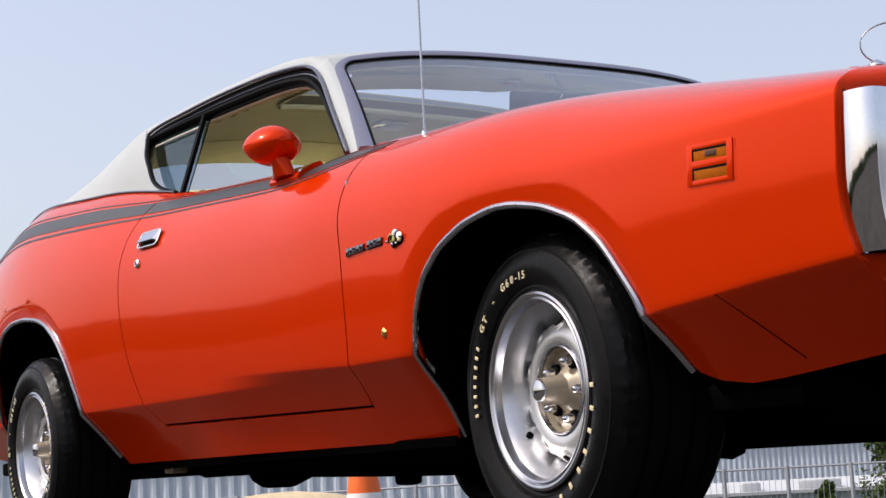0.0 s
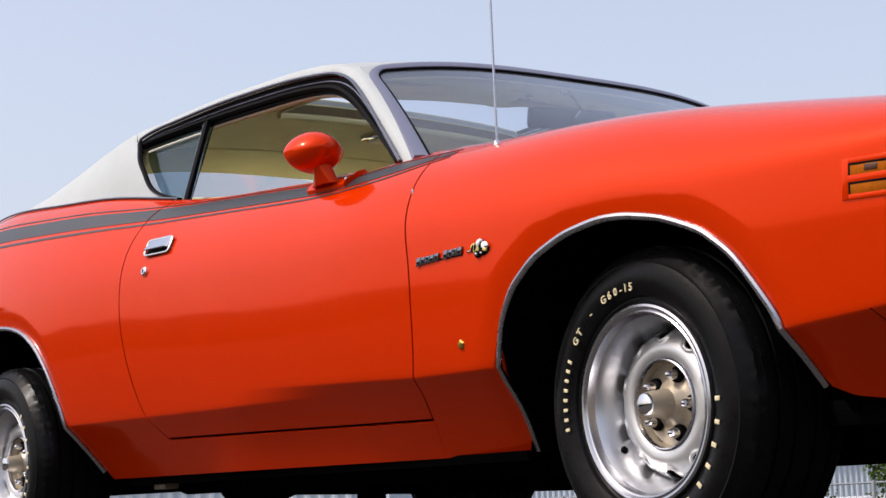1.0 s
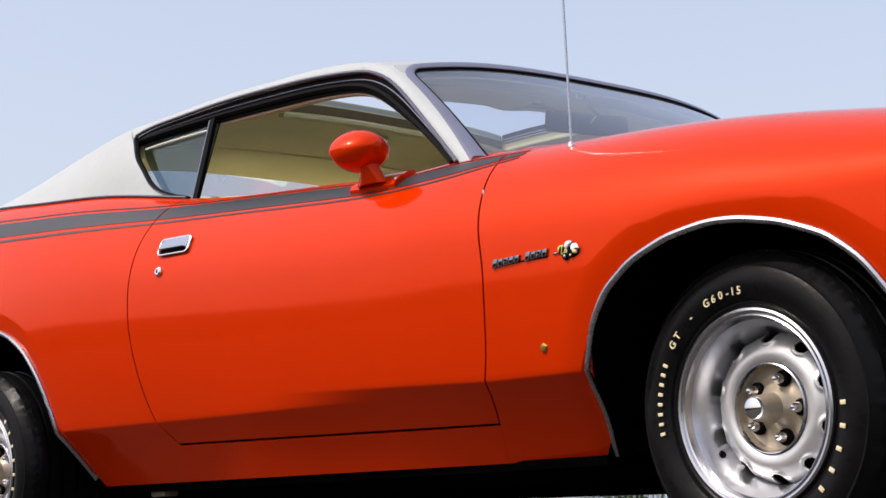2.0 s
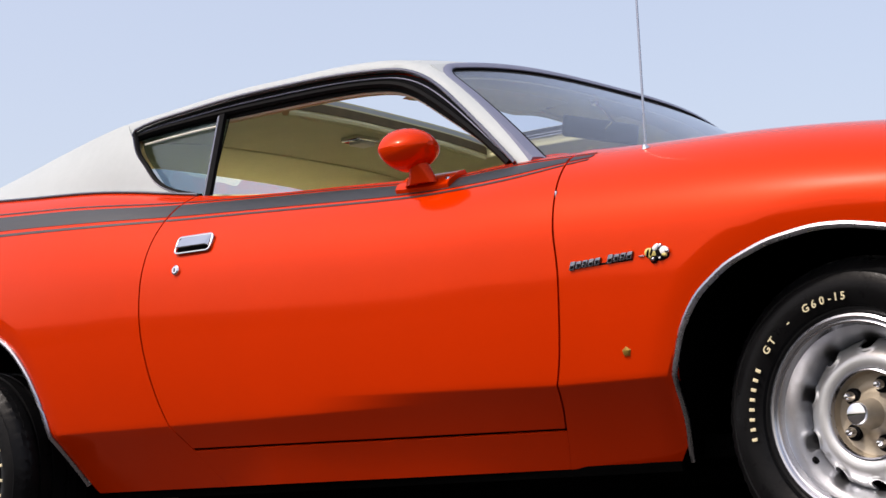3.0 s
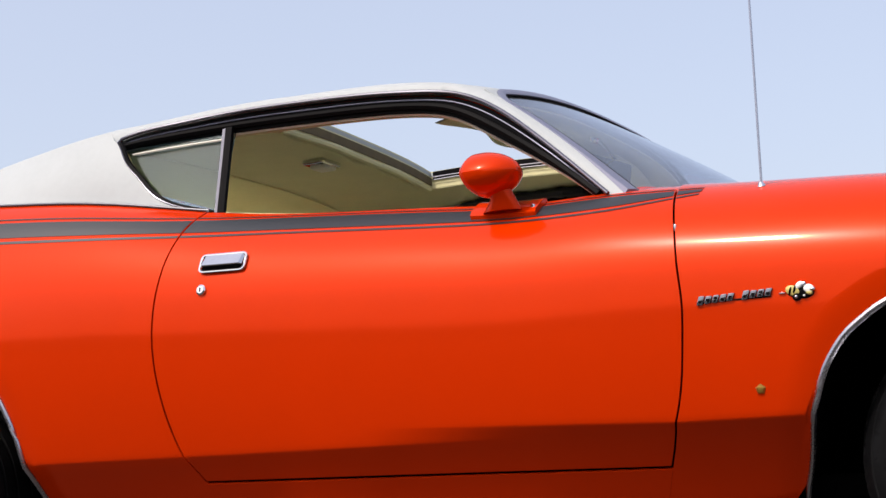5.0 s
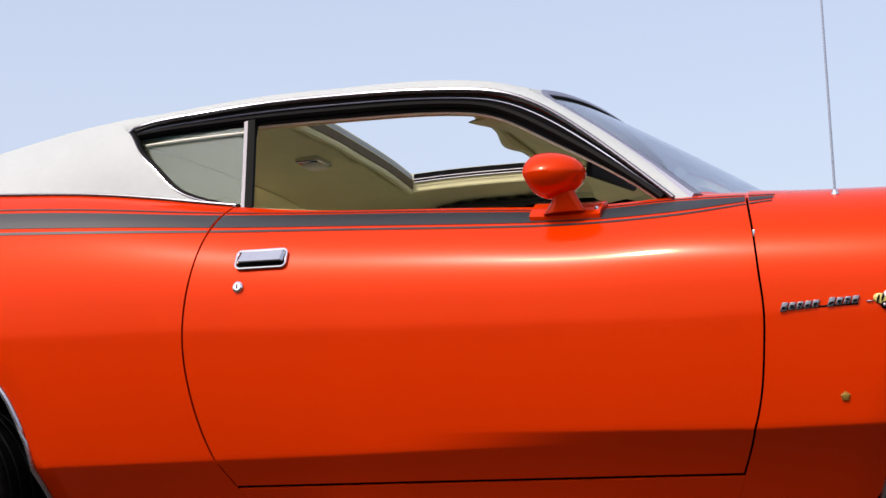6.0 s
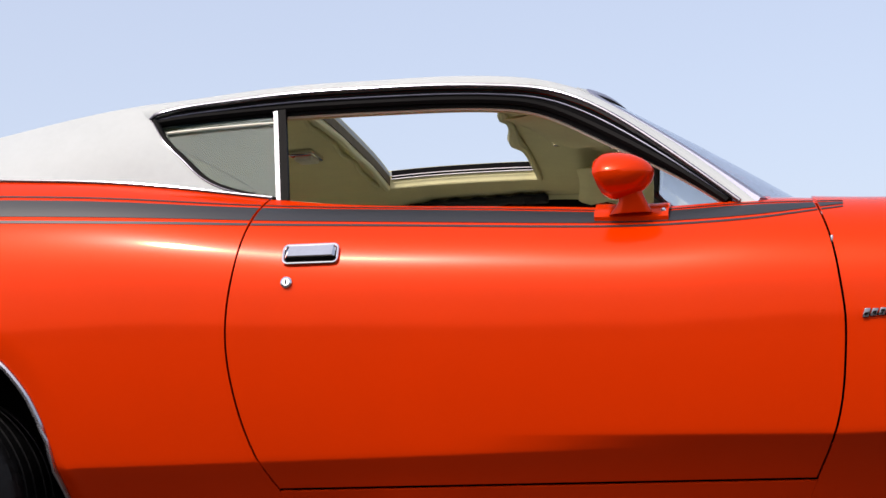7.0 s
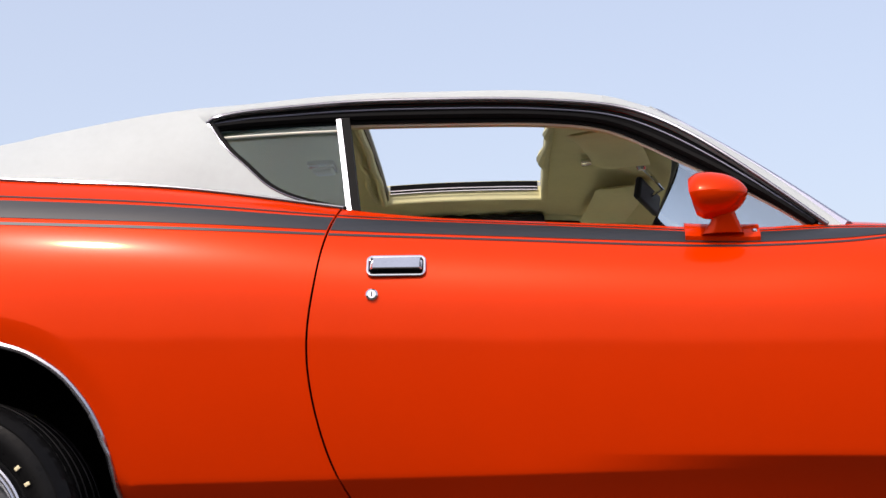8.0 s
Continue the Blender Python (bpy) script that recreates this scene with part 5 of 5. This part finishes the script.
# ---- wheels ----
def glyph(ch, size):
    cu = bpy.data.curves.new("glyph", "FONT")
    cu.body = ch
    cu.size = size
    cu.extrude = 0.0012
    cu.align_x, cu.align_y = "CENTER", "CENTER"
    cu.resolution_u = 3
    cu.offset = size * 0.012
    ob = bpy.data.objects.new("glyph", cu)
    scene.collection.objects.link(ob)
    me = bpy.data.meshes.new_from_object(ob.evaluated_get(bpy.context.evaluated_depsgraph_get()))
    bpy.data.objects.remove(ob)
    bm = bmesh.new()
    bm.from_mesh(me)
    bpy.data.meshes.remove(me)
    return bm


def tyre_profile():
    # (radius, depth): outer bead, sidewall bulge, shoulder, tread with grooves, inner side
    p = [(0.178, 0.012), (0.186, 0.003), (0.1905, -0.001), (0.197, -0.0045), (0.201, -0.0045), (0.204, -0.010), (0.220, -0.0185), (0.238, -0.0220), (0.255, -0.0200), (0.268, -0.014), (0.272, -0.0145),
         (0.275, -0.011), (0.287, -0.001), (0.296, 0.009), (0.2985, 0.019), (0.2995, 0.022), (0.3005, 0.022), (0.303, 0.034), (0.3035, 0.045), (0.2965, 0.047), (0.2965, 0.053), (0.3042, 0.055), (0.3048, 0.085),
         (0.297, 0.087), (0.297, 0.094), (0.305, 0.096), (0.305, 0.135), (0.297, 0.137), (0.297, 0.144), (0.3048, 0.146), (0.304, 0.176), (0.2965, 0.178), (0.2965, 0.184), (0.303, 0.186), (0.299, 0.212), (0.285, 0.228),
         (0.25, 0.240), (0.21, 0.232), (0.178, 0.215)]
    return [(0.186 + (r - 0.186) * 0.962, y) for r, y in p]


def make_wheel():
    """Built round the origin, outer face towards -y; the bead of the tyre lies at y = 0."""
    root = link("wheel", lathe([(0.178, 0.004), (0.172, 0.006), (0.166, 0.012), (0.159, 0.036), (0.152, 0.060), (0.146, 0.084), (0.148, 0.18), (0.176, 0.205), (0.178, 0.215), (0.170, 0.208),
                                (0.143, 0.185), (0.141, 0.084), (0.147, 0.058), (0.158, 0.02), (0.17, 0.004)], 96, True), ALLOY, car, "bright steel wheel with slotted silver centre", True, 40)
    tyre_bm = lathe(tyre_profile(), 240)
    for v in tyre_bm.verts:
        r = math.hypot(v.co.x, v.co.z)
        if 0.2855 < r < 0.2975 and v.co.y < 0.03:
            k = int(math.degrees(math.atan2(v.co.x, v.co.z)) % 360 / 1.5)
            v.co.y += 0.0018 if k // 2 % 2 else -0.0012
    part("tyre", tyre_bm, RUBBER, root, "black tyre with raised cream letters", 25)
    part("trim_ring", lathe([(0.189, 0.003), (0.1897, -0.003), (0.1875, -0.0085), (0.183, -0.0105), (0.1785, -0.0095), (0.176, -0.0065), (0.173, -0.0085), (0.170, -0.007), (0.1675, 0.002), (0.1655, 0.012), (0.168, 0.012), (0.18, 0.004)], 120, True), SATIN, root, "polished trim ring", 35)
    # slotted centre disc: ten half-round openings at its rim, each with a raised lip
    bm = bmesh.new()
    prof = spline([(0.083, 0.058), (0.087, 0.046), (0.094, 0.0415), (0.104, 0.040), (0.114, 0.0425), (0.124, 0.048), (0.132, 0.055), (0.139, 0.066), (0.1455, 0.082)])
    radii = [0.083, 0.085, 0.088, 0.093, 0.100, 0.107] + list(np.linspace(0.112, 0.1455, 18))
    n = 240

    def slot_gap(r, a):
        """Distance to the edge of the nearest opening, below zero inside it."""
        step = 2 * math.pi / 10
        d = (a + step / 2) % step - step / 2
        px, py = r * math.sin(d), r * math.cos(d)
        return math.hypot(px / 1.12, py - 0.1372) - 0.0142
    vs = []
    for r in radii:
        row = []
        for k in range(n):
            a = 2 * math.pi * k / n
            g = slot_gap(r, a)
            row.append(bm.verts.new((r * math.sin(a), prof(r) - 0.0045 * math.exp(-((g - 0.002) / 0.004) ** 2), r * math.cos(a))))
        vs.append(row)
    for i in range(len(radii) - 1):
        for k in range(n):
            j = (k + 1) % n
            if slot_gap((radii[i] + radii[i + 1]) / 2, 2 * math.pi * (k + 0.5) / n) < 0:
                continue
            bm.faces.new((vs[i][k], vs[i + 1][k], vs[i + 1][j], vs[i][j]))
    for v in [v for v in bm.verts if not v.link_faces]:
        bm.verts.remove(v)
    bm.normal_update()
    if sum(f.normal.y for f in bm.faces) > 0:
        bmesh.ops.reverse_faces(bm, faces=bm.faces)
    part("wheel_centre", thicken(bm, 0.005), SILVER, root, "silver painted slotted wheel centre", 50)
    part("wheel_well", lathe([(0.1405, 0.10), (0.08, 0.105), (0, 0.105), (0, 0.11), (0.1405, 0.11)], 48), BLACK, root, "dark brake drum behind the slots")
    part("centre_recess", lathe([(0.0855, 0.046), (0.0835, 0.048), (0.0815, 0.056), (0.078, 0.066), (0.066, 0.0695), (0.050, 0.067), (0.040, 0.058), (0.034, 0.050), (0.030, 0.046), (0, 0.046), (0, 0.09), (0.09, 0.09)], 72), TAUPE, root, "taupe grey wheel hub recess", 35)
    part("recess_ring", lathe([(0.0858, 0.046), (0.0855, 0.041), (0.083, 0.0395), (0.0812, 0.046), (0.0815, 0.05)], 72, True), STEEL, root)
    cap = part("centre_cap", lathe([(0, -0.006), (0.014, -0.0055), (0.020, -0.004), (0.0225, 0.0), (0.023, 0.006), (0.0245, 0.010), (0.0265, 0.030), (0.030, 0.048), (0, 0.048)], 40), TAUPE, root, "taupe hub with chrome cap")
    part("cap_face", lathe([(0, -0.0085), (0.013, -0.008), (0.0195, -0.006), (0.0218, -0.002), (0.0222, 0.004), (0, 0.004)], 40), CHROME, root, "chrome cap face")
    for k in range(5):
        a = 2 * math.pi * k / 5 + 0.35
        m = pose(0.0575 * math.sin(a), 0, 0.0575 * math.cos(a))
        # black pad: the shade round each lug nut, put in as colour
        part("lug_hole", moved(lathe([(0, 0.0585), (0.0145, 0.0585), (0.0165, 0.062), (0.0165, 0.072), (0, 0.072)], 20), m), GASKET, root)
        part("lug_nut", moved(lathe([(0, 0.036), (0.004, 0.0365), (0.007, 0.040), (0.0095, 0.047), (0.0105, 0.060), (0.0105, 0.066), (0, 0.066)], 12), m), CHROME, root, "chrome lug nut")
    vh = Vector((-0.133, 0.044, -0.085)).normalized() * 0.1575
    part("valve_hole", tube([Vector((vh.x * k, 0.044, vh.z * k)) for k in (1.02, 0.972)], 0.0075, 12), GASKET, root)
    # sidewall writing: size mark as characters, maker's words as plain blocks
    S = 0.0215
    y_s = -0.0222

    def put(bm, ang, r):
        m = Matrix.Rotation(radians(ang), 4, "Y") @ pose(0, y_s, r) @ pose(0, 0, 0, 90, 0, 0)
        part("letter", moved(bm, m), LETTER, root, "", 30)
    for ch, ang in (("G", -52.5), ("T", -47.0), ("-", -34.0), ("G", -21.5), ("6", -16.5), ("0", -11.5), ("-", -7.0), ("1", -3.5), ("5", 0.5)):
        put(glyph(ch, S), ang, 0.2200)
    for k in range(8):
        put(block((0, 0, 0), (0.0066, 0.0125, 0.0024), 0.0010), -99.5 + 5.05 * k, 0.2200)
    for k in range(8):
        put(block((0, 0, 0), (0.0085, 0.0125, 0.0024), 0.0010), 91 + 10.8 * k, 0.2200)
    return root


wheel = make_wheel()
wheel.matrix_basis = pose(-0.009, 0.084, 0.3105, 0, 0, -4)  # the front wheels are turned a little
REAR_X0, REAR_Y0 = -2.763, -0.036
copy_thing(wheel, pose(REAR_X0, REAR_Y0, 0.3105) @ Matrix.Rotation(radians(-39.5), 4, "Y"))
copy_thing(wheel, pose(-0.009, 2 * YC - 0.084, 0.3105, 0, 0, 176))
copy_thing(wheel, pose(REAR_X0, 1.915, 0.3105, 0, 0, 180))


# trimmed cabin sides below the windows; unseen pale seats and carpet, added to bounce light upwards
def seat_shape(x0, x1, y0, y1, z0, z1, r=0.05):
    return block(((x0 + x1) / 2, (y0 + y1) / 2, (z0 + z1) / 2), (x1 - x0, y1 - y0, z1 - z0), r, segments=3)


for y in (YC - 0.38, YC + 0.38):
    seat = part("front_seat", seat_shape(-1.75, -1.25, y - 0.27, y + 0.27, 0.32, 0.56), VINYL, car, "unseen pale vinyl seat, added to bounce light")
    part("seat_back", moved(seat_shape(-0.07, 0.07, -0.26, 0.26, 0, 0.40), Matrix.Translation((-1.78, y, 0.48)) @ pose(0, 0, 0, 0, -16, 0)), VINYL, seat, "unseen pale seat back, added to bounce light")
bench = part("rear_seat", seat_shape(-2.62, -2.15, 0.54, 2 * YC - 0.54, 0.34, 0.58), VINYL, car, "unseen pale rear bench, added to bounce light")
part("seat_back", moved(seat_shape(-0.07, 0.07, -0.43, 0.43, 0, 0.34), Matrix.Translation((-2.62, YC, 0.52)) @ pose(0, 0, 0, 0, -20, 0)), VINYL, bench, "unseen pale bench back, added to bounce light")
part("parcel_shelf", block((-3.0, YC, 0.90), (0.6, 1.3, 0.03), 0.01), LINER, car, "beige parcel shelf")
both("door_trim", lambda: ribbon([upper(x, BELT_TH) + Vector((0, 0.075, 0.012)) for x in np.linspace(-2.28, -0.75, 20)], [Vector((x, 0.22, 0.34)) for x in np.linspace(-2.28, -0.75, 20)], 0.02, (0, 1, 0)), LINER, label="beige door trim")
# unseen pale floor, added to bounce sunlight up to the headliner
part("carpet", block((-1.7, YC, 0.305), (2.4, 1.45, 0.012)), LINER, car, "unseen beige carpet, added to bounce light")

# ---- behind the car ----
def corrugated(x0, x1, y, z0, z1, pitch=0.4, depth=0.07):
    bm = bmesh.new()
    n = int((x1 - x0) / pitch * 4)
    rows = []
    for k in range(n + 1):
        x = x0 + (x1 - x0) * k / n
        d = (0, depth, depth, 0)[k % 4]
        rows.append((bm.verts.new((x, y + d, z0)), bm.verts.new((x, y + d, z1))))
    for a, b in zip(rows, rows[1:]):
        bm.faces.new((a[0], b[0], b[1], a[1]))
    return thicken(bm, 0.03)


FAR = Matrix.Rotation(radians(51.5), 4, "Z")  # the yard's own axes: along the fence, and away from the car


def far_pt(u, d, h=0.0):
    """A point u metres along the fence's line, d metres away, h over the ground."""
    p = FAR @ Vector((u, d, 0))
    return Vector((p.x, p.y, ground_z(p.x, p.y) + h))


FD = 38.0
fence = new("fence")
tagged(fence, "galvanised wire fence with steel posts behind the car", "fence")
for k in range(29):
    u = -22.5 + 1.5 * k
    part("post", tube([far_pt(u, FD, -0.1), far_pt(u, FD, 2.02)], 0.05, 8), GALV, fence)
for h in (0.12, 1.98):
    part("rail", tube([far_pt(u, FD, h) for u in np.linspace(-23, 20, 60)], 0.028, 6), GALV, fence)


def mesh_wires():
    bm = bmesh.new()
    side = FAR.to_3x3() @ Vector((0.006, 0, 0))
    for k in range(300):
        u = -22.5 + 0.14 * k
        a, b = far_pt(u, FD, 0.1), far_pt(u, FD, 1.97)
        bm.faces.new([bm.verts.new(q) for q in (a - side, a + side, b + side, b - side)])
    return thicken(bm, 0.012)


part("wire", mesh_wires(), GALV, fence, "fine upright wires", smooth=False)


# long industrial sheds beyond the fence
def shed(x0, x1, y, top, wall, label, ridge=1.2):
    root = new("warehouse")
    tagged(root, label, "building")
    b = -3.6
    m = FAR
    part("wall", moved(corrugated(x0, x1, y, b, top), m), wall, root, smooth=False)
    part("end_wall", moved(block((x1 - 0.1, y + 9.1, (b + top) / 2), (0.2, 17.8, top - b)), m), wall, root)
    part("end_wall", moved(block((x0 + 0.1, y + 9.1, (b + top) / 2), (0.2, 17.8, top - b)), m), wall, root)
    part("back_wall", moved(block(((x0 + x1) / 2, y + 18.2, (b + top) / 2), (x1 - x0, 0.2, top - b)), m), wall, root)
    for yy in (y - 0.3, y + 18.4):
        part("roof", moved(ribbon([Vector((x, yy, top)) for x in (x0 - 0.3, x1 + 0.3)], [Vector((x, y + 9, top + ridge)) for x in (x0 - 0.3, x1 + 0.3)], 0.12, (0, 0, 1)), m), ROOFING, root, "white sheet roofing")


shed(-60, -3.2, 46, 1.6, CORR, "long pale blue corrugated warehouse beyond the fence", 1.2)
shed(-1.5, 18, 60, -1.35, CORR_TEAL, "low pale teal clad shed beyond the fence", 0.25)
# this last shed is added to stand in for the pale hazy distance
shed(-40, 80, 120, 1.2, CORR, "far pale wall standing in for hazy distance", 0.6)
for u, w in ((0.2, 1.3), (3.1, 0.7), (5.6, 1.5), (8.2, 0.6), (10.4, 1.7), (13.2, 1.6)):
    v = link("roof_unit", moved(block((u, 60.6, -1.10), (w, 1.0, 0.42), 0.04), FAR), ROOFING)
    tagged(v, "white ventilation unit on the shed roof", "roof unit", group="roof units")


# trees and shrubs in the yard
def tree(u, d, height, spread, seed, bare=0.3, label="leafy green tree beyond the fence", name="tree"):
    rng = random.Random(seed)
    root = new(name)
    tagged(root, label, "tree" if name == "tree" else "shrub", group="yard trees")
    foot = far_pt(u, d)
    bm = tube([foot, foot + Vector((0.05, 0, height * 0.4)), foot + Vector((0.0, 0.05, height * 0.8))], [height * 0.03, height * 0.02, height * 0.008], 8)
    for k in range(7):
        a = rng.uniform(0, 6.28)
        h = height * rng.uniform(bare, 0.75)
        s = foot + Vector((0, 0, h))
        tube([s, s + Vector((math.cos(a) * spread * 0.5, math.sin(a) * spread * 0.5, height * 0.15))], [height * 0.01, height * 0.003], 5, bm=bm)
    part("trunk", bm, BARK, root)
    lb = bmesh.new()
    blobs = []
    for k in range(16):
        a, r = rng.uniform(0, 6.28), spread * rng.uniform(0.1, 0.8)
        h = rng.uniform(bare, 0.92)
        blobs.append((Vector((math.cos(a) * r * (1.15 - h), math.sin(a) * r * (1.15 - h), h * height)), spread * rng.uniform(0.22, 0.42)))
    for c, r in blobs:
        for k in range(90):
            p = Vector((rng.gauss(0, 1), rng.gauss(0, 1), rng.gauss(0, 0.8)))
            p = p.normalized() * r * rng.uniform(0.5, 1.1) + c + foot
            n = Vector((rng.gauss(0, 1), rng.gauss(0, 1), rng.gauss(0, 1))).normalized()
            t1 = n.orthogonal().normalized() * rng.uniform(0.05, 0.11)
            t2 = n.cross(t1) * 0.7
            mid = p + n * 0.02
            lb.faces.new([lb.verts.new(q) for q in (p - t1, mid - t2, p + t1, mid + t2)])
    part("crown", lb, LEAF, root, smooth=False)


tree(4.7, 47, 1.95, 0.5, 3, 0.12, "narrow green shrub beyond the fence", "shrub")
tree(1.6, 46, 1.2, 0.5, 4, 0.1, "low green shrub beyond the fence", "shrub")
tree(2.2, 50, 1.0, 0.55, 14, 0.1, "low green shrub beyond the fence", "shrub")
tree(7.6, 56, 3.6, 1.6, 5)
tree(10.0, 54, 3.9, 2.0, 6)
tree(13.0, 52, 4.0, 2.1, 7)
tree(16.0, 55, 4.2, 2.2, 8)


# sand heap
def heap():
    def f(u, v):
        a, r = 2 * math.pi * u, v
        x, y = r * math.cos(a) * 2.7, r * math.sin(a) * 1.8
        p = FAR @ Vector((-6.2 + x, 25 + y, 0))
        h = 1.37 * max(0.0, 1 - r ** 2.4) + 0.05 * noise.noise(Vector((x, y, 3.1)) * 1.3) * (1 - r)
        return Vector((p.x, p.y, ground_z(p.x, p.y) - 0.03 + h))
    bm = grid(f, 48, 14)
    bmesh.ops.remove_doubles(bm, verts=bm.verts, dist=0.0005)
    bmesh.ops.recalc_face_normals(bm, faces=bm.faces)
    return bm


tagged(link("sand_heap", heap(), BERM), "low heap of pale dry sand", "sand heap", kind="stuff")


# traffic cone
def cone(x, y, s=1.0):
    root = new("traffic_cone")
    tagged(root, "orange traffic cone with a white reflective sleeve", "cone")
    b = ground_z(x, y)

    def ring(prof):
        return moved(lathe(prof, 28), Matrix.Translation((x, y, b)) @ Matrix.Rotation(radians(-90), 4, "X"))
    part("base", block((x, y, b + 0.02), (0.42 * s, 0.42 * s, 0.04), 0.01), CONE_O, root)
    r = lambda h: s * (0.16 - 0.125 * h / 0.9)
    for a, c, mt in ((0.04, 0.25, CONE_O), (0.25, 0.409, CONE_W), (0.409, 0.92, CONE_O)):
        part("sleeve" if mt is CONE_W else "body", ring([(0, -a * s), (r(a), -a * s), (r(c), -c * s), (0, -c * s)]), mt, root)
    return root


p = FAR @ Vector((-2.20, 10.4, 0))
cone(p.x, p.y, 1.35)


# the tree line across the yard, behind the camera: it shows as the ragged edge mirrored in the paint
def tree_line():
    rng = random.Random(21)
    bm = bmesh.new()
    for k in range(190):
        a = radians(170 + 200 * (k + rng.random()) / 190)
        d = rng.uniform(95, 110)
        h = rng.uniform(4.2, 5.0) + 0.5 * math.sin(k * 0.35)
        c = Vector((-1 + d * math.cos(a), d * math.sin(a), 0))
        c.z = ground_z(c.x, c.y)
        h -= c.z
        for j in range(230):
            p = c + Vector((rng.gauss(0, 1.1), rng.gauss(0, 1.1), h * rng.random() ** (0.7 if j < 110 else 1.3)))
            n = Vector((rng.gauss(0, 1), rng.gauss(0, 1), rng.gauss(0, 1))).normalized()
            t1 = n.orthogonal().normalized() * (rng.uniform(0.3, 0.6) if j < 110 else rng.uniform(0.6, 1.0))
            t2 = n.cross(t1) * 0.8
            bm.faces.new([bm.verts.new(q) for q in (p - t1, p - t2, p + t1, p + t2)])
    return bm


tagged(link("tree_line", tree_line(), LEAF, smooth=False), "distant ragged line of green trees", "trees", kind="stuff")
